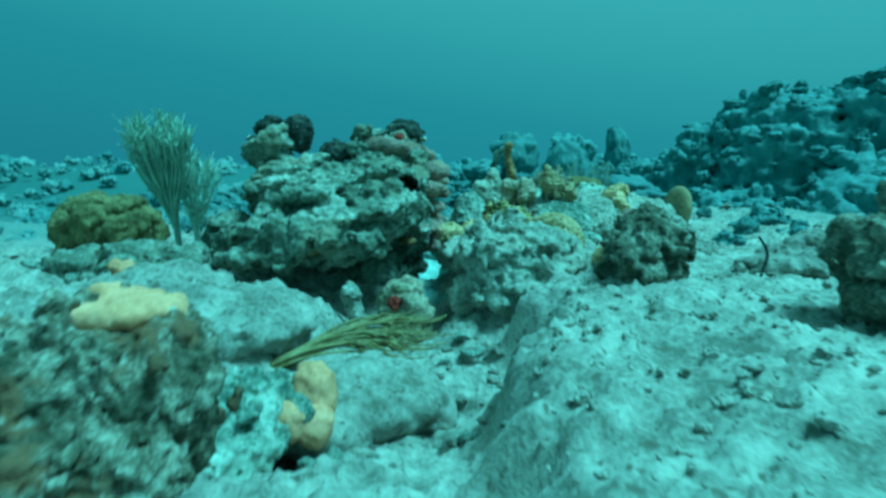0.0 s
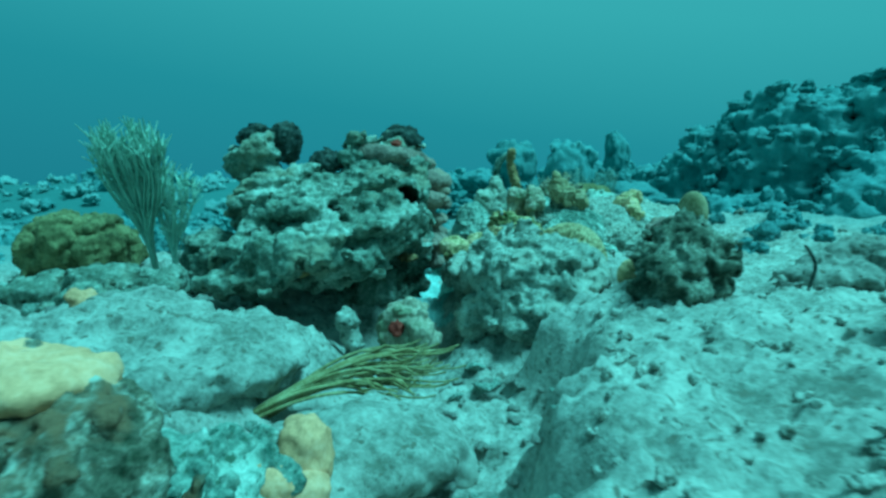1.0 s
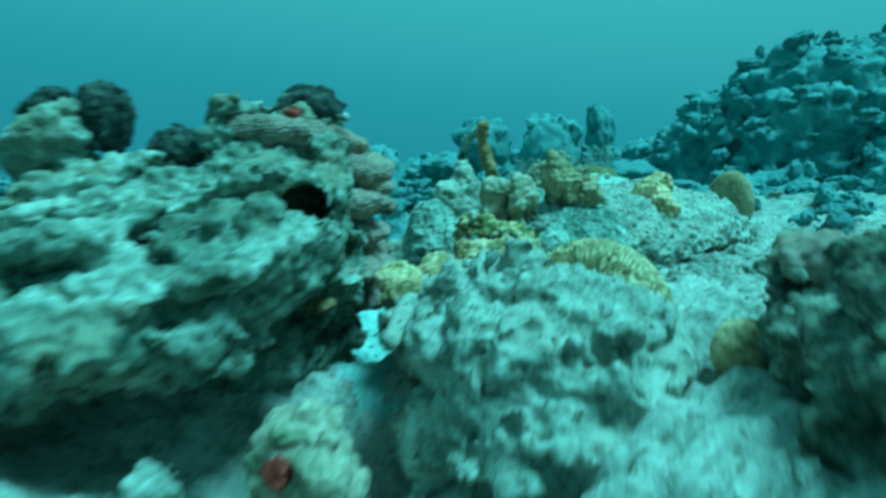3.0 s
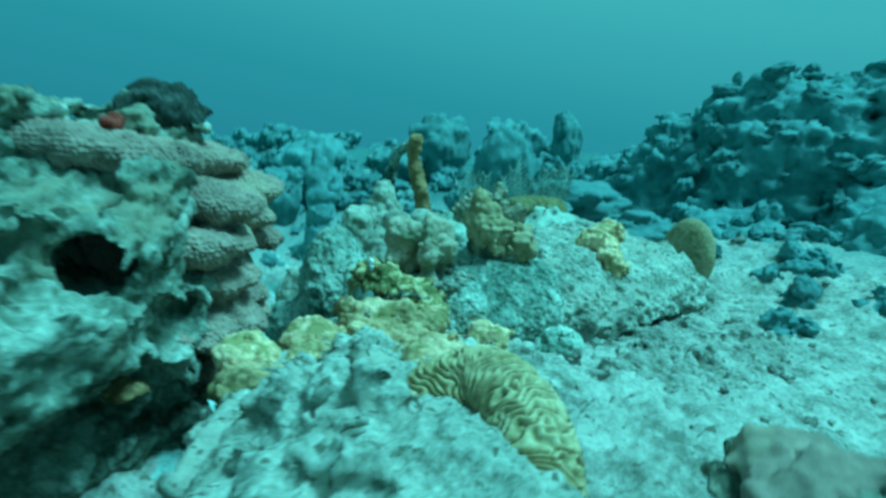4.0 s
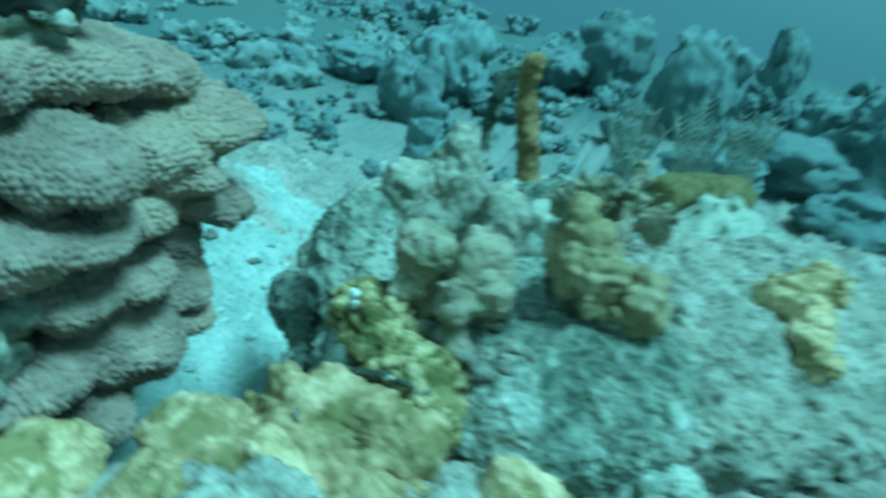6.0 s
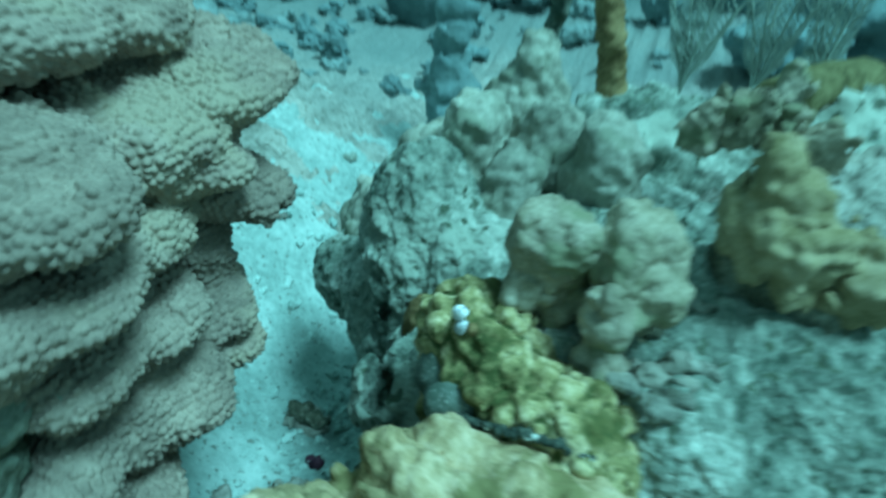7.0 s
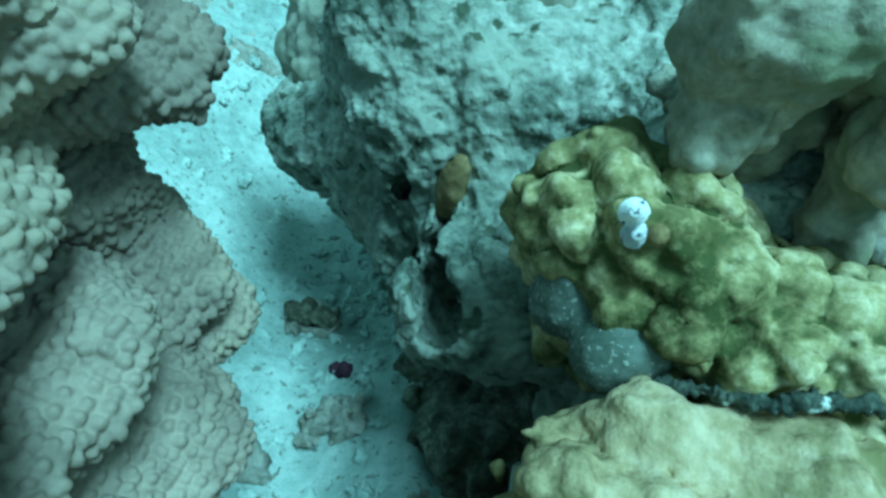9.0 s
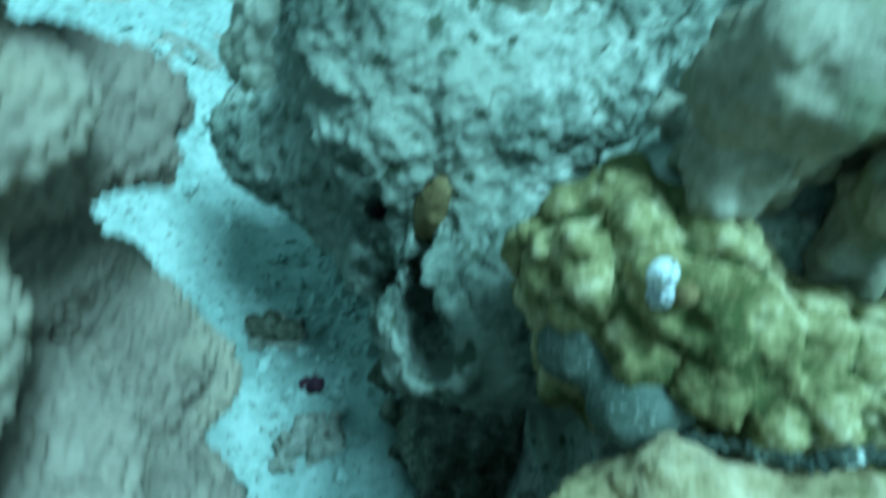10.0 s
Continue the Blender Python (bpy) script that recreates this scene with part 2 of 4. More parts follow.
# ---- materials ----
def material(name, colours, scale=9.0, rough=0.9, bump=0.4, bump_scale=120.0, cell_scale=0.0, cell_bump=0.0, speck=None, tint=None, distance=0.004, far=None, valley=None):
    """Mottled mineral or living skin: three colours by broad and fine noise, specks, patches of a tint, and fine relief."""
    m = bpy.data.materials.new(name)
    m.use_nodes = True
    nodes, links = m.node_tree.nodes, m.node_tree.links
    bsdf = nodes["Principled BSDF"]
    bsdf.inputs["Roughness"].default_value = rough
    bsdf.inputs["Specular IOR Level"].default_value = 0.15
    tc = nodes.new("ShaderNodeTexCoord")

    def noise_node(s, detail, rough_=0.6):
        t = nodes.new("ShaderNodeTexNoise")
        t.inputs["Scale"].default_value, t.inputs["Detail"].default_value, t.inputs["Roughness"].default_value = s, detail, rough_
        links.new(tc.outputs["Object"], t.inputs["Vector"])
        return t

    def mix(blend_type, fac, a, b):
        x = nodes.new("ShaderNodeMix")
        x.data_type, x.blend_type = "RGBA", blend_type
        for socket, value in ((x.inputs[0], fac), (x.inputs[6], a), (x.inputs[7], b)):
            if hasattr(value, "is_output"):
                links.new(value, socket)
            else:
                socket.default_value = value
        return x.outputs[2]

    def steps(source, low, high):
        r = nodes.new("ShaderNodeMapRange")
        r.inputs["From Min"].default_value, r.inputs["From Max"].default_value = low, high
        links.new(source, r.inputs["Value"])
        return r.outputs["Result"]

    dark, mid, light = [(*c, 1) for c in colours]
    broad, fine = noise_node(scale, 5), noise_node(scale * 7, 6, 0.7)
    sum_a = nodes.new("ShaderNodeMath")
    sum_a.operation, sum_a.inputs[1].default_value = "MULTIPLY", 0.55
    links.new(broad.outputs["Fac"], sum_a.inputs[0])
    sum_b = nodes.new("ShaderNodeMath")
    sum_b.operation, sum_b.inputs[1].default_value = "MULTIPLY_ADD", 0.45
    links.new(fine.outputs["Fac"], sum_b.inputs[0])
    links.new(sum_a.outputs[0], sum_b.inputs[2])
    ramp_node = nodes.new("ShaderNodeValToRGB")
    cr = ramp_node.color_ramp
    cr.elements[0].position, cr.elements[0].color = 0.39, dark
    cr.elements[1].position, cr.elements[1].color = 0.61, light
    cr.elements.new(0.5).color = mid
    links.new(sum_b.outputs[0], ramp_node.inputs["Fac"])
    colour = ramp_node.outputs["Color"]
    if tint:
        colour = mix("MIX", steps(noise_node(tint[1], 4).outputs["Fac"], 0.53, 0.62), colour, (*tint[0], 1))
    if speck:
        colour = mix("MIX", steps(noise_node(speck[1], 3, 0.5).outputs["Fac"], 0.60, 0.68), colour, (*speck[0], 1))
    # Haze painted by distance: farther ground mixes towards the water's blue green.
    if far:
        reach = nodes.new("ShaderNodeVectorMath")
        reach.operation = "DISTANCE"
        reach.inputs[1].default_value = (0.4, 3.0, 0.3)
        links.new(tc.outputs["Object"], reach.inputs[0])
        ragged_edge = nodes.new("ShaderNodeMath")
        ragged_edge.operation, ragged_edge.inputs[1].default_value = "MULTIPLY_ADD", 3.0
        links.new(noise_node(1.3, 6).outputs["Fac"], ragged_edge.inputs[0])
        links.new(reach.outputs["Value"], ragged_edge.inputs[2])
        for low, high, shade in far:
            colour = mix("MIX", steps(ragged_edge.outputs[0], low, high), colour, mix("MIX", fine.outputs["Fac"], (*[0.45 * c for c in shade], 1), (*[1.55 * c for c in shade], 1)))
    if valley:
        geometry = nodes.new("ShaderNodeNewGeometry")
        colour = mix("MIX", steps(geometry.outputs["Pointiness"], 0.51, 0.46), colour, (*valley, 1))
    info = nodes.new("ShaderNodeObjectInfo")
    shift = nodes.new("ShaderNodeMapRange")
    shift.inputs["To Min"].default_value, shift.inputs["To Max"].default_value = 0.82, 1.16
    links.new(info.outputs["Random"], shift.inputs["Value"])
    hsv = nodes.new("ShaderNodeHueSaturation")
    links.new(shift.outputs["Result"], hsv.inputs["Value"])
    links.new(colour, hsv.inputs["Color"])
    links.new(hsv.outputs["Color"], bsdf.inputs["Base Color"])
    b1 = nodes.new("ShaderNodeBump")
    b1.inputs["Strength"].default_value, b1.inputs["Distance"].default_value = bump, distance
    links.new(noise_node(bump_scale, 5, 0.65).outputs["Fac"], b1.inputs["Height"])
    last = b1
    if cell_bump:
        v2 = nodes.new("ShaderNodeTexVoronoi")
        v2.inputs["Scale"].default_value = cell_scale
        links.new(tc.outputs["Object"], v2.inputs["Vector"])
        b2 = nodes.new("ShaderNodeBump")
        b2.invert = True
        b2.inputs["Strength"].default_value, b2.inputs["Distance"].default_value = cell_bump, distance
        links.new(v2.outputs["Distance"], b2.inputs["Height"])
        links.new(b1.outputs["Normal"], b2.inputs["Normal"])
        last = b2
    links.new(last.outputs["Normal"], bsdf.inputs["Normal"])
    return m


M_SAND = material("rubble_sand", ((0.15, 0.15, 0.12), (0.32, 0.31, 0.27), (0.47, 0.45, 0.395)), 8, 0.95, 0.8, 110, speck=((0.14, 0.13, 0.10), 38), distance=0.006)
# Bed sand, with water haze put into its colour in two far rings.
M_BED = material("sand_hazed_afar", ((0.17, 0.17, 0.14), (0.36, 0.35, 0.305), (0.52, 0.50, 0.44)), 8, 0.95, 0.9, 80, speck=((0.16, 0.15, 0.12), 38), distance=0.008, far=((4.0, 5.0, (0.24, 0.285, 0.265)), (5.0, 6.4, (0.10, 0.16, 0.155))))
# Channel sand; the water's loss of red is put in as a cyan tint.
M_CLEAN = material("clean_coral_sand", ((0.25, 0.34, 0.31), (0.37, 0.49, 0.455), (0.50, 0.62, 0.58)), 6, 0.95, 0.9, 130, speck=((0.20, 0.24, 0.21), 70), distance=0.006)
M_ROCK = material("dead_coral_rock", ((0.07, 0.08, 0.055), (0.225, 0.245, 0.195), (0.49, 0.50, 0.43)), 6, 0.95, 0.9, 80, speck=((0.06, 0.065, 0.045), 16), tint=((0.25, 0.24, 0.175), 4), distance=0.007)
M_SHAG = material("shaggy_algal_rock", ((0.045, 0.05, 0.03), (0.155, 0.14, 0.10), (0.46, 0.43, 0.35)), 14, 0.95, 0.9, 90, speck=((0.46, 0.44, 0.37), 24), tint=((0.17, 0.11, 0.065), 9), distance=0.008)
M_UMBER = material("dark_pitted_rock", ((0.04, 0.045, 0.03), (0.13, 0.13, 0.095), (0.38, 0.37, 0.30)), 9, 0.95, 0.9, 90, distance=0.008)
M_TAN = material("tan_finger_coral", ((0.17, 0.133, 0.108), (0.26, 0.202, 0.163), (0.38, 0.297, 0.24)), 6, 0.9, 0.5, 200, tint=((0.34, 0.27, 0.205), 5), distance=0.002)
M_YELLOW = material("mustard_lobe_coral", ((0.18, 0.15, 0.07), (0.51, 0.365, 0.205), (0.77, 0.57, 0.385)), 9, 0.85, 0.5, 160, 320, 0.25, tint=((0.27, 0.22, 0.10), 14), distance=0.002)
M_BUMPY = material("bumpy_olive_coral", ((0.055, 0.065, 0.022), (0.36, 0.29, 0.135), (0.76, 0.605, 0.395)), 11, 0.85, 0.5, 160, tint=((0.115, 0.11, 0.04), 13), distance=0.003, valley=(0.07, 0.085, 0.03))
M_KNOB = material("tan_knob_coral", ((0.17, 0.155, 0.10), (0.33, 0.285, 0.21), (0.53, 0.455, 0.36)), 9, 0.9, 0.6, 120, tint=((0.24, 0.235, 0.15), 14), distance=0.003)
M_LOBE = material("pale_lobe_coral", ((0.18, 0.185, 0.145), (0.33, 0.325, 0.265), (0.47, 0.455, 0.38)), 8, 0.9, 0.6, 120, tint=((0.24, 0.25, 0.19), 11), distance=0.003)
M_OCHRE = material("ochre_coral", ((0.17, 0.14, 0.065), (0.31, 0.25, 0.145), (0.44, 0.36, 0.24)), 10, 0.85, 0.4, 160, distance=0.002)
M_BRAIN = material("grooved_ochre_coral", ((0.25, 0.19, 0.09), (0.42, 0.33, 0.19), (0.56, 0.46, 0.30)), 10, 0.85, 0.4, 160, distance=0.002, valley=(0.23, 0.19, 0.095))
M_CRUST = material("peach_crust", ((0.46, 0.25, 0.13), (0.66, 0.36, 0.20), (0.78, 0.47, 0.30)), 12, 0.9, 0.5, 140, distance=0.003)
M_OLIVE = material("olive_coral", ((0.065, 0.06, 0.028), (0.165, 0.145, 0.068), (0.27, 0.235, 0.12)), 9, 0.9, 0.6, 90, distance=0.006)
M_PALE = material("pale_encrusted_rock", ((0.075, 0.11, 0.085), (0.32, 0.37, 0.31), (0.71, 0.74, 0.655)), 7, 0.95, 0.9, 150, speck=((0.10, 0.13, 0.09), 42), tint=((0.46, 0.50, 0.42), 5), distance=0.005)
M_SLAB = material("pitted_slab_rock", ((0.14, 0.145, 0.115), (0.33, 0.33, 0.28), (0.54, 0.53, 0.46)), 13, 0.95, 0.9, 130, speck=((0.12, 0.12, 0.09), 46), tint=((0.38, 0.365, 0.305), 8), distance=0.006)
M_DARK = material("dark_sponge", ((0.016, 0.021, 0.019), (0.045, 0.052, 0.045), (0.12, 0.125, 0.108)), 14, 0.9, 0.7, 90, distance=0.006)
M_BROWN = material("orange_brown_sponge", ((0.13, 0.08, 0.035), (0.26, 0.17, 0.08), (0.36, 0.25, 0.13)), 20, 0.8, 0.4, 140, distance=0.003)
# Far reef and rubble: the water haze is put into their base colours.
M_FAR = material("hazed_reef", ((0.14, 0.22, 0.225), (0.17, 0.255, 0.255), (0.21, 0.30, 0.295)), 7.0, 0.95, 0.5, 30, distance=0.02)
M_HAZED = material("pale_hazed_rubble", ((0.19, 0.265, 0.26), (0.24, 0.32, 0.31), (0.30, 0.385, 0.37)), 7.0, 0.95, 0.5, 30, distance=0.02)
M_PLUME = material("grey_green_sea_plume", ((0.30, 0.365, 0.29), (0.43, 0.51, 0.41), (0.55, 0.63, 0.52)), 12, 0.9, 0.2, 150)
M_FAN = material("olive_sea_rod", ((0.14, 0.11, 0.045), (0.27, 0.225, 0.105), (0.40, 0.35, 0.20)), 18, 0.9, 0.3, 250)
M_FRILL = material("white_gorgonian", ((0.24, 0.29, 0.25), (0.34, 0.40, 0.345), (0.44, 0.50, 0.43)), 12, 0.9, 0.2, 150)
M_GREY = material("speckled_grey_disc", ((0.07, 0.10, 0.08), (0.11, 0.14, 0.115), (0.16, 0.19, 0.165)), 20, 0.8, 0.3, 200, speck=((0.36, 0.38, 0.34), 300))
M_PURPLE = material("dark_purple_sponge", ((0.03, 0.01, 0.02), (0.08, 0.03, 0.05), (0.14, 0.06, 0.08)), 40, 0.8, 0.5, 150)
M_RED = material("red_crust", ((0.10, 0.015, 0.012), (0.20, 0.035, 0.025), (0.28, 0.07, 0.05)), 30, 0.85, 0.4, 160, distance=0.002)
M_SEAM = material("flecked_crack", ((0.02, 0.03, 0.025), (0.06, 0.075, 0.06), (0.14, 0.16, 0.13)), 40, 0.95, 0.8, 200, speck=((0.62, 0.64, 0.58), 95), distance=0.004)
M_WHITE = material("white_worm_crown", ((0.5, 0.55, 0.6), (0.8, 0.8, 0.8), (0.85, 0.85, 0.85)), 60, 0.7, 0.3, 300, speck=((0.03, 0.05, 0.12), 160))

# ---- seabed ----
def spread(low, high, step, far, growth=1.16):
    mid = list(np.arange(low, high + 1e-6, step))
    left, right, s = [], [], step
    a, b = low, high
    while a > -far or b < far:
        s *= growth
        a, b = a - s, b + s
        left.append(a)
        right.append(b)
    return np.array(left[::-1] + mid + right)


def bump_at(x, y, cx, cy, sx, sy, turn=0.0):
    c, s = math.cos(radians(turn)), math.sin(radians(turn))
    dx, dy = x - cx, y - cy
    return np.exp(-(((c * dx + s * dy) / sx) ** 2 + ((-s * dx + c * dy) / sy) ** 2))


def step_at(d, width):
    return 1 / (1 + np.exp(-np.clip(d / width, -30, 30)))


def ground_height(x, y):
    z = 0.38 + 0.0 * x
    z = z - 0.38 * bump_at(x, y, -0.12, 4.05, 0.42, 0.62)
    z = z - 0.30 * bump_at(x, y, -0.15, 4.9, 0.55, 0.8)
    z = z - 0.22 * bump_at(x, y, -0.6, 6.0, 1.2, 1.1)
    z = z - 0.22 * bump_at(x, y, -0.12, 2.78, 0.42, 0.26) - 0.24 * bump_at(x, y, 0.05, 2.90, 0.16, 0.24)
    z = z - 0.26 * bump_at(x, y, 0.21, 3.72, 0.10, 0.14) - 0.15 * bump_at(x, y, -0.02, 3.58, 0.15, 0.22)
    # sand bank with a steep near edge, beside the hollow
    ragged = 0.035 * np.sin(17 * y + 1) + 0.022 * np.sin(31 * y) + 0.012 * np.sin(57 * y + 9 * x)
    bank = step_at(x - 0.60 - 0.10 * np.sin(3.1 * y) - ragged, 0.04) * step_at(2.35 - y, 0.12)
    hollow = step_at(0.60 + 0.05 * np.sin(7 * y) + ragged - x, 0.022) * step_at(x + 0.16 - 0.10 * (y - 1.9), 0.05) * step_at(y - 1.25, 0.15) * step_at(2.62 - y, 0.08)
    z = z + 0.05 * bank - 0.25 * hollow
    z = z - 0.12 * bump_at(x, y, -0.02, 1.62, 0.14, 0.2)
    z = z - 0.06 * bump_at(x, y, 1.7, 3.6, 0.4, 1.2, -10)
    z = z + 0.06 * bump_at(x, y, 2.1, 4.4, 0.4, 0.25) + 0.07 * bump_at(x, y, 2.0, 5.3, 0.5, 0.3) - 0.05 * bump_at(x, y, 1.9, 4.85, 0.5, 0.15)
    z = z + 0.05 * bump_at(x, y, 1.6, 2.9, 0.3, 0.22)
    z = z + 0.06 * bump_at(x, y, 1.0, 2.3, 0.35, 0.45) + 0.04 * bump_at(x, y, 1.0, 3.2, 0.33, 0.4)
    z = z + 0.12 * bump_at(x, y, 3.2, 6.8, 2.0, 1.8)
    z = z + 0.30 * bump_at(x, y, 0.6, 8.6, 1.8, 1.3) + 0.50 * bump_at(x, y, -5.0, 8.8, 3.0, 1.8) + 0.4 * bump_at(x, y, -10.0, 10.0, 4.0, 2.5) + 0.5 * bump_at(x, y, 0.0, 16.0, 14.0, 3.0)
    return z


gx, gy = spread(-1.9, 2.3, 0.0135, 60), spread(0.3, 5.6, 0.0135, 60)
GX, GY = np.meshgrid(gx, gy, indexing="ij")
flat = np.stack([GX.ravel(), GY.ravel(), np.zeros(GX.size)], 1)
sandy = bump_at(GX, GY, -0.15, 4.3, 0.45, 1.3).ravel()
smooth_right = bump_at(GX, GY, 1.75, 3.3, 0.45, 1.0).ravel()
calm = np.clip(1 - 0.85 * sandy - 0.55 * smooth_right, 0.15, 1)
away = np.hypot(flat[:, 0] - 0.4, flat[:, 1] - 3)
GZ = ground_height(GX, GY).ravel()
bent = flat + 0.05 * np.stack([value_noise(flat * 6 + 9 * m, 30 + m) for m in range(3)], 1)
GZ += calm * (0.028 * fbm(flat * 3.5, 3, 11) + 0.016 * (np.abs(value_noise(bent * 9, 14)) - 0.3) + 0.014 * (np.abs(value_noise(bent * 21, 15)) - 0.3) + 0.016 * fbm(flat * 26, 3, 12, 0.72))
GZ += np.clip((away - 3.2) / 6, 0, 1) * (0.14 * fbm(flat * 0.7, 3, 13) + 0.06 * fbm(flat * 3, 2, 16))
seabed_v = flat.copy()
seabed_v[:, 2] = GZ
ni, nj = GX.shape
ii, jj = np.meshgrid(np.arange(ni - 1), np.arange(nj - 1), indexing="ij")
quads = np.stack([ii * nj + jj, (ii + 1) * nj + jj, (ii + 1) * nj + jj + 1, ii * nj + jj + 1], -1).reshape(-1, 4)
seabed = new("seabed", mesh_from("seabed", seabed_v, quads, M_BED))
seabed.data.materials.append(M_CLEAN)
pool = bump_at(GX, GY, -0.15, 4.2, 0.42, 0.75).ravel() + 0.6 * bump_at(GX, GY, -0.04, 3.6, 0.25, 0.35).ravel() + 0.62 * bump_at(GX, GY, -0.45, 5.1, 0.6, 0.8).ravel() + 0.35 * fbm(flat * 7, 4, 19)
cover = np.where(pool > 0.5, 1, 0)
seabed.data.polygons.foreach_set("material_index", cover[quads[:, 0]].astype(np.int32))
tagged(seabed, "pale coral sand and rubble seabed with hollows and low ridges", "seabed", kind="structure")


def floor_at(x, y):
    i = min(max(int(np.searchsorted(gx, x)), 0), ni - 1)
    j = min(max(int(np.searchsorted(gy, y)), 0), nj - 1)
    return float(GZ[i * nj + j])

# ---- main rock: an eaten coral boulder with an overhanging ledge ----
main_rock = thing("coral_boulder", (-0.3, 3.1, 0.15), "large eaten grey coral boulder overhanging a dark hollow in the seabed", "coral rock")
body = [(-0.33, 2.80, 0.52, 0.32, 0.33, 0.095, -6, 4, 8), (-0.35, 3.18, 0.58, 0.41, 0.38, 0.21), (-0.60, 3.06, 0.70, 0.19, 0.2, 0.15),
        (-0.70, 3.12, 0.90, 0.12, 0.1, 0.10), (-0.19, 3.27, 0.77, 0.19, 0.20, 0.17), (-0.20, 3.42, 0.89, 0.12, 0.14, 0.09), (-0.10, 3.08, 0.76, 0.12, 0.12, 0.10),
        (-0.28, 3.2, 0.88, 0.10, 0.08, 0.09), (-0.05, 2.86, 0.62, 0.13, 0.16, 0.13), (-0.27, 3.5, 0.72, 0.17, 0.22, 0.2),
        (-0.38, 3.35, 0.3, 0.32, 0.34, 0.28), (-0.47, 2.60, 0.445, 0.17, 0.15, 0.05, -8, 0, 20), (-0.5, 3.2, 0.78, 0.15, 0.12, 0.08), (-0.07, 3.15, 0.67, 0.11, 0.10, 0.09), (-0.36, 2.84, 0.60, 0.27, 0.27, 0.065, -24, 4, 6)]
cuts = [(-0.03, 3.05, 0.725, 0.062, 0.26, 0.066, 0, 0, 27), (0.06, 3.13, 0.565, 0.072, 0.17, 0.075, 0, 0, 27), (-0.2, 2.80, 0.68, 0.06, 0.14, 0.035),
        (-0.38, 2.75, 0.64, 0.10, 0.12, 0.025), (-0.06, 3.05, 0.84, 0.05, 0.12, 0.045), (-0.02, 2.72, 0.50, 0.06, 0.1, 0.035),
        (-0.33, 2.98, 0.80, 0.07, 0.12, 0.05), (-0.52, 2.75, 0.60, 0.06, 0.1, 0.025), (0.05, 2.95, 0.42, 0.15, 0.30, 0.11), (0.06, 2.74, 0.45, 0.11, 0.24, 0.12)]
v, f = sculpt(body, 0.0075, 0.05, cuts, 0.026, 6.5, 3, 0.020, 9.5, 0.034, 12, 0.32)
v, f = largest(v, f)
part("body", worn(v, f, 0.010, 28, 0.013, 24, seed=4, octaves=4), M_ROCK, main_rock)
for x, y, z, a, b, c in ((-0.735, 3.16, 1.0, 0.085, 0.06, 0.06), (-0.60, 3.16, 0.97, 0.065, 0.06, 0.095), (-0.15, 3.46, 0.99, 0.10, 0.08, 0.065), (-0.44, 3.22, 0.88, 0.075, 0.06, 0.06)):
    v, f = sculpt([(x, y, z, a, b, c)], 0.008, 0.02, (), 0.012, 22, int(abs(x) * 100), 0.012, 20)
    part("sponge_knob", worn(v, f, 0.004, 60, 0.006, 45), M_DARK, main_rock, "dark brown sponge knob")
# small crusts that grow on the rock
for b, m, label in (((-0.12, 3.235, 0.957, 0.027, 0.022, 0.014), M_RED, "thin red encrusting sponge"), ((-0.002, 3.148, 0.842, 0.022, 0.02, 0.018), M_BROWN, "thin orange brown encrusting sponge"),
                    ((-0.055, 3.138, 0.463, 0.045, 0.03, 0.016), M_BROWN, "thin orange brown encrusting sponge"), ((-0.30, 2.58, 0.485, 0.03, 0.02, 0.02), M_BROWN, "thin orange brown encrusting sponge")):
    v, f = sculpt([b], 0.004, 0.01, (), 0.007, 40, 95, 0.006, 40)
    part("crust_patch", worn(v, f, 0.002, 90), m, main_rock, label)
# the tan coral that grows in ledges down the far flank
# tips of the ledges: (x, y, z, half width); between them rows of smaller tongues
tips = [(0.018, 3.555, 0.682, 0.075), (0.03, 3.685, 0.672, 0.085), (0.028, 3.625, 0.532, 0.085), (0.035, 3.625, 0.487, 0.065), (0.092, 3.415, 0.70, 0.085), (0.034, 3.525, 0.447, 0.09),
        (0.045, 3.69, 0.80, 0.085), (0.04, 3.60, 0.735, 0.08), (0.055, 3.50, 0.60, 0.08), (0.02, 3.45, 0.52, 0.085), (-0.015, 3.585, 0.395, 0.08), (0.0, 3.44, 0.40, 0.085)]
rnd = random.Random(12)
for row, z in enumerate((0.885, 0.79, 0.70, 0.605, 0.51, 0.42)):
    for k in range(4):
        y = 3.21 + 0.145 * k + 0.07 * (row % 2) + rnd.uniform(-0.02, 0.02)
        x = 0.045 + 0.035 * math.exp(-((y - 3.38) / 0.13) ** 2) - 0.9 * max(0, z - 0.80) - 0.45 * max(0, 0.50 - z) + rnd.uniform(-0.03, 0.012)
        if z < 0.65 and y < 3.33 or y < 3.27 and z < 0.85 or y > 3.52 and z < 0.75:
            continue
        tips.append((x, y, z + rnd.uniform(-0.015, 0.015), rnd.uniform(0.085, 0.115)))
ledges = [(x - 0.125, y, z + 0.014, 0.135, w, 0.034 + 0.1 * (w - 0.06), 0, 8, rnd.uniform(-14, 14)) for x, y, z, w in tips]
ledges += [(-0.10, 3.64, 0.60, 0.08, 0.07, 0.07), (-0.27, 3.60, 0.66, 0.185, 0.15, 0.22), (-0.25, 3.48, 0.45, 0.15, 0.13, 0.17), (-0.26, 3.66, 0.46, 0.13, 0.11, 0.2), (-0.21, 3.36, 0.64, 0.16, 0.17, 0.20), (-0.24, 3.55, 0.74, 0.16, 0.16, 0.12)]
v, f = largest(*sculpt(ledges, 0.006, 0.018, (), 0.014, 10, 20, 0.008, 13))
v, f = finer(*finer(v, f))
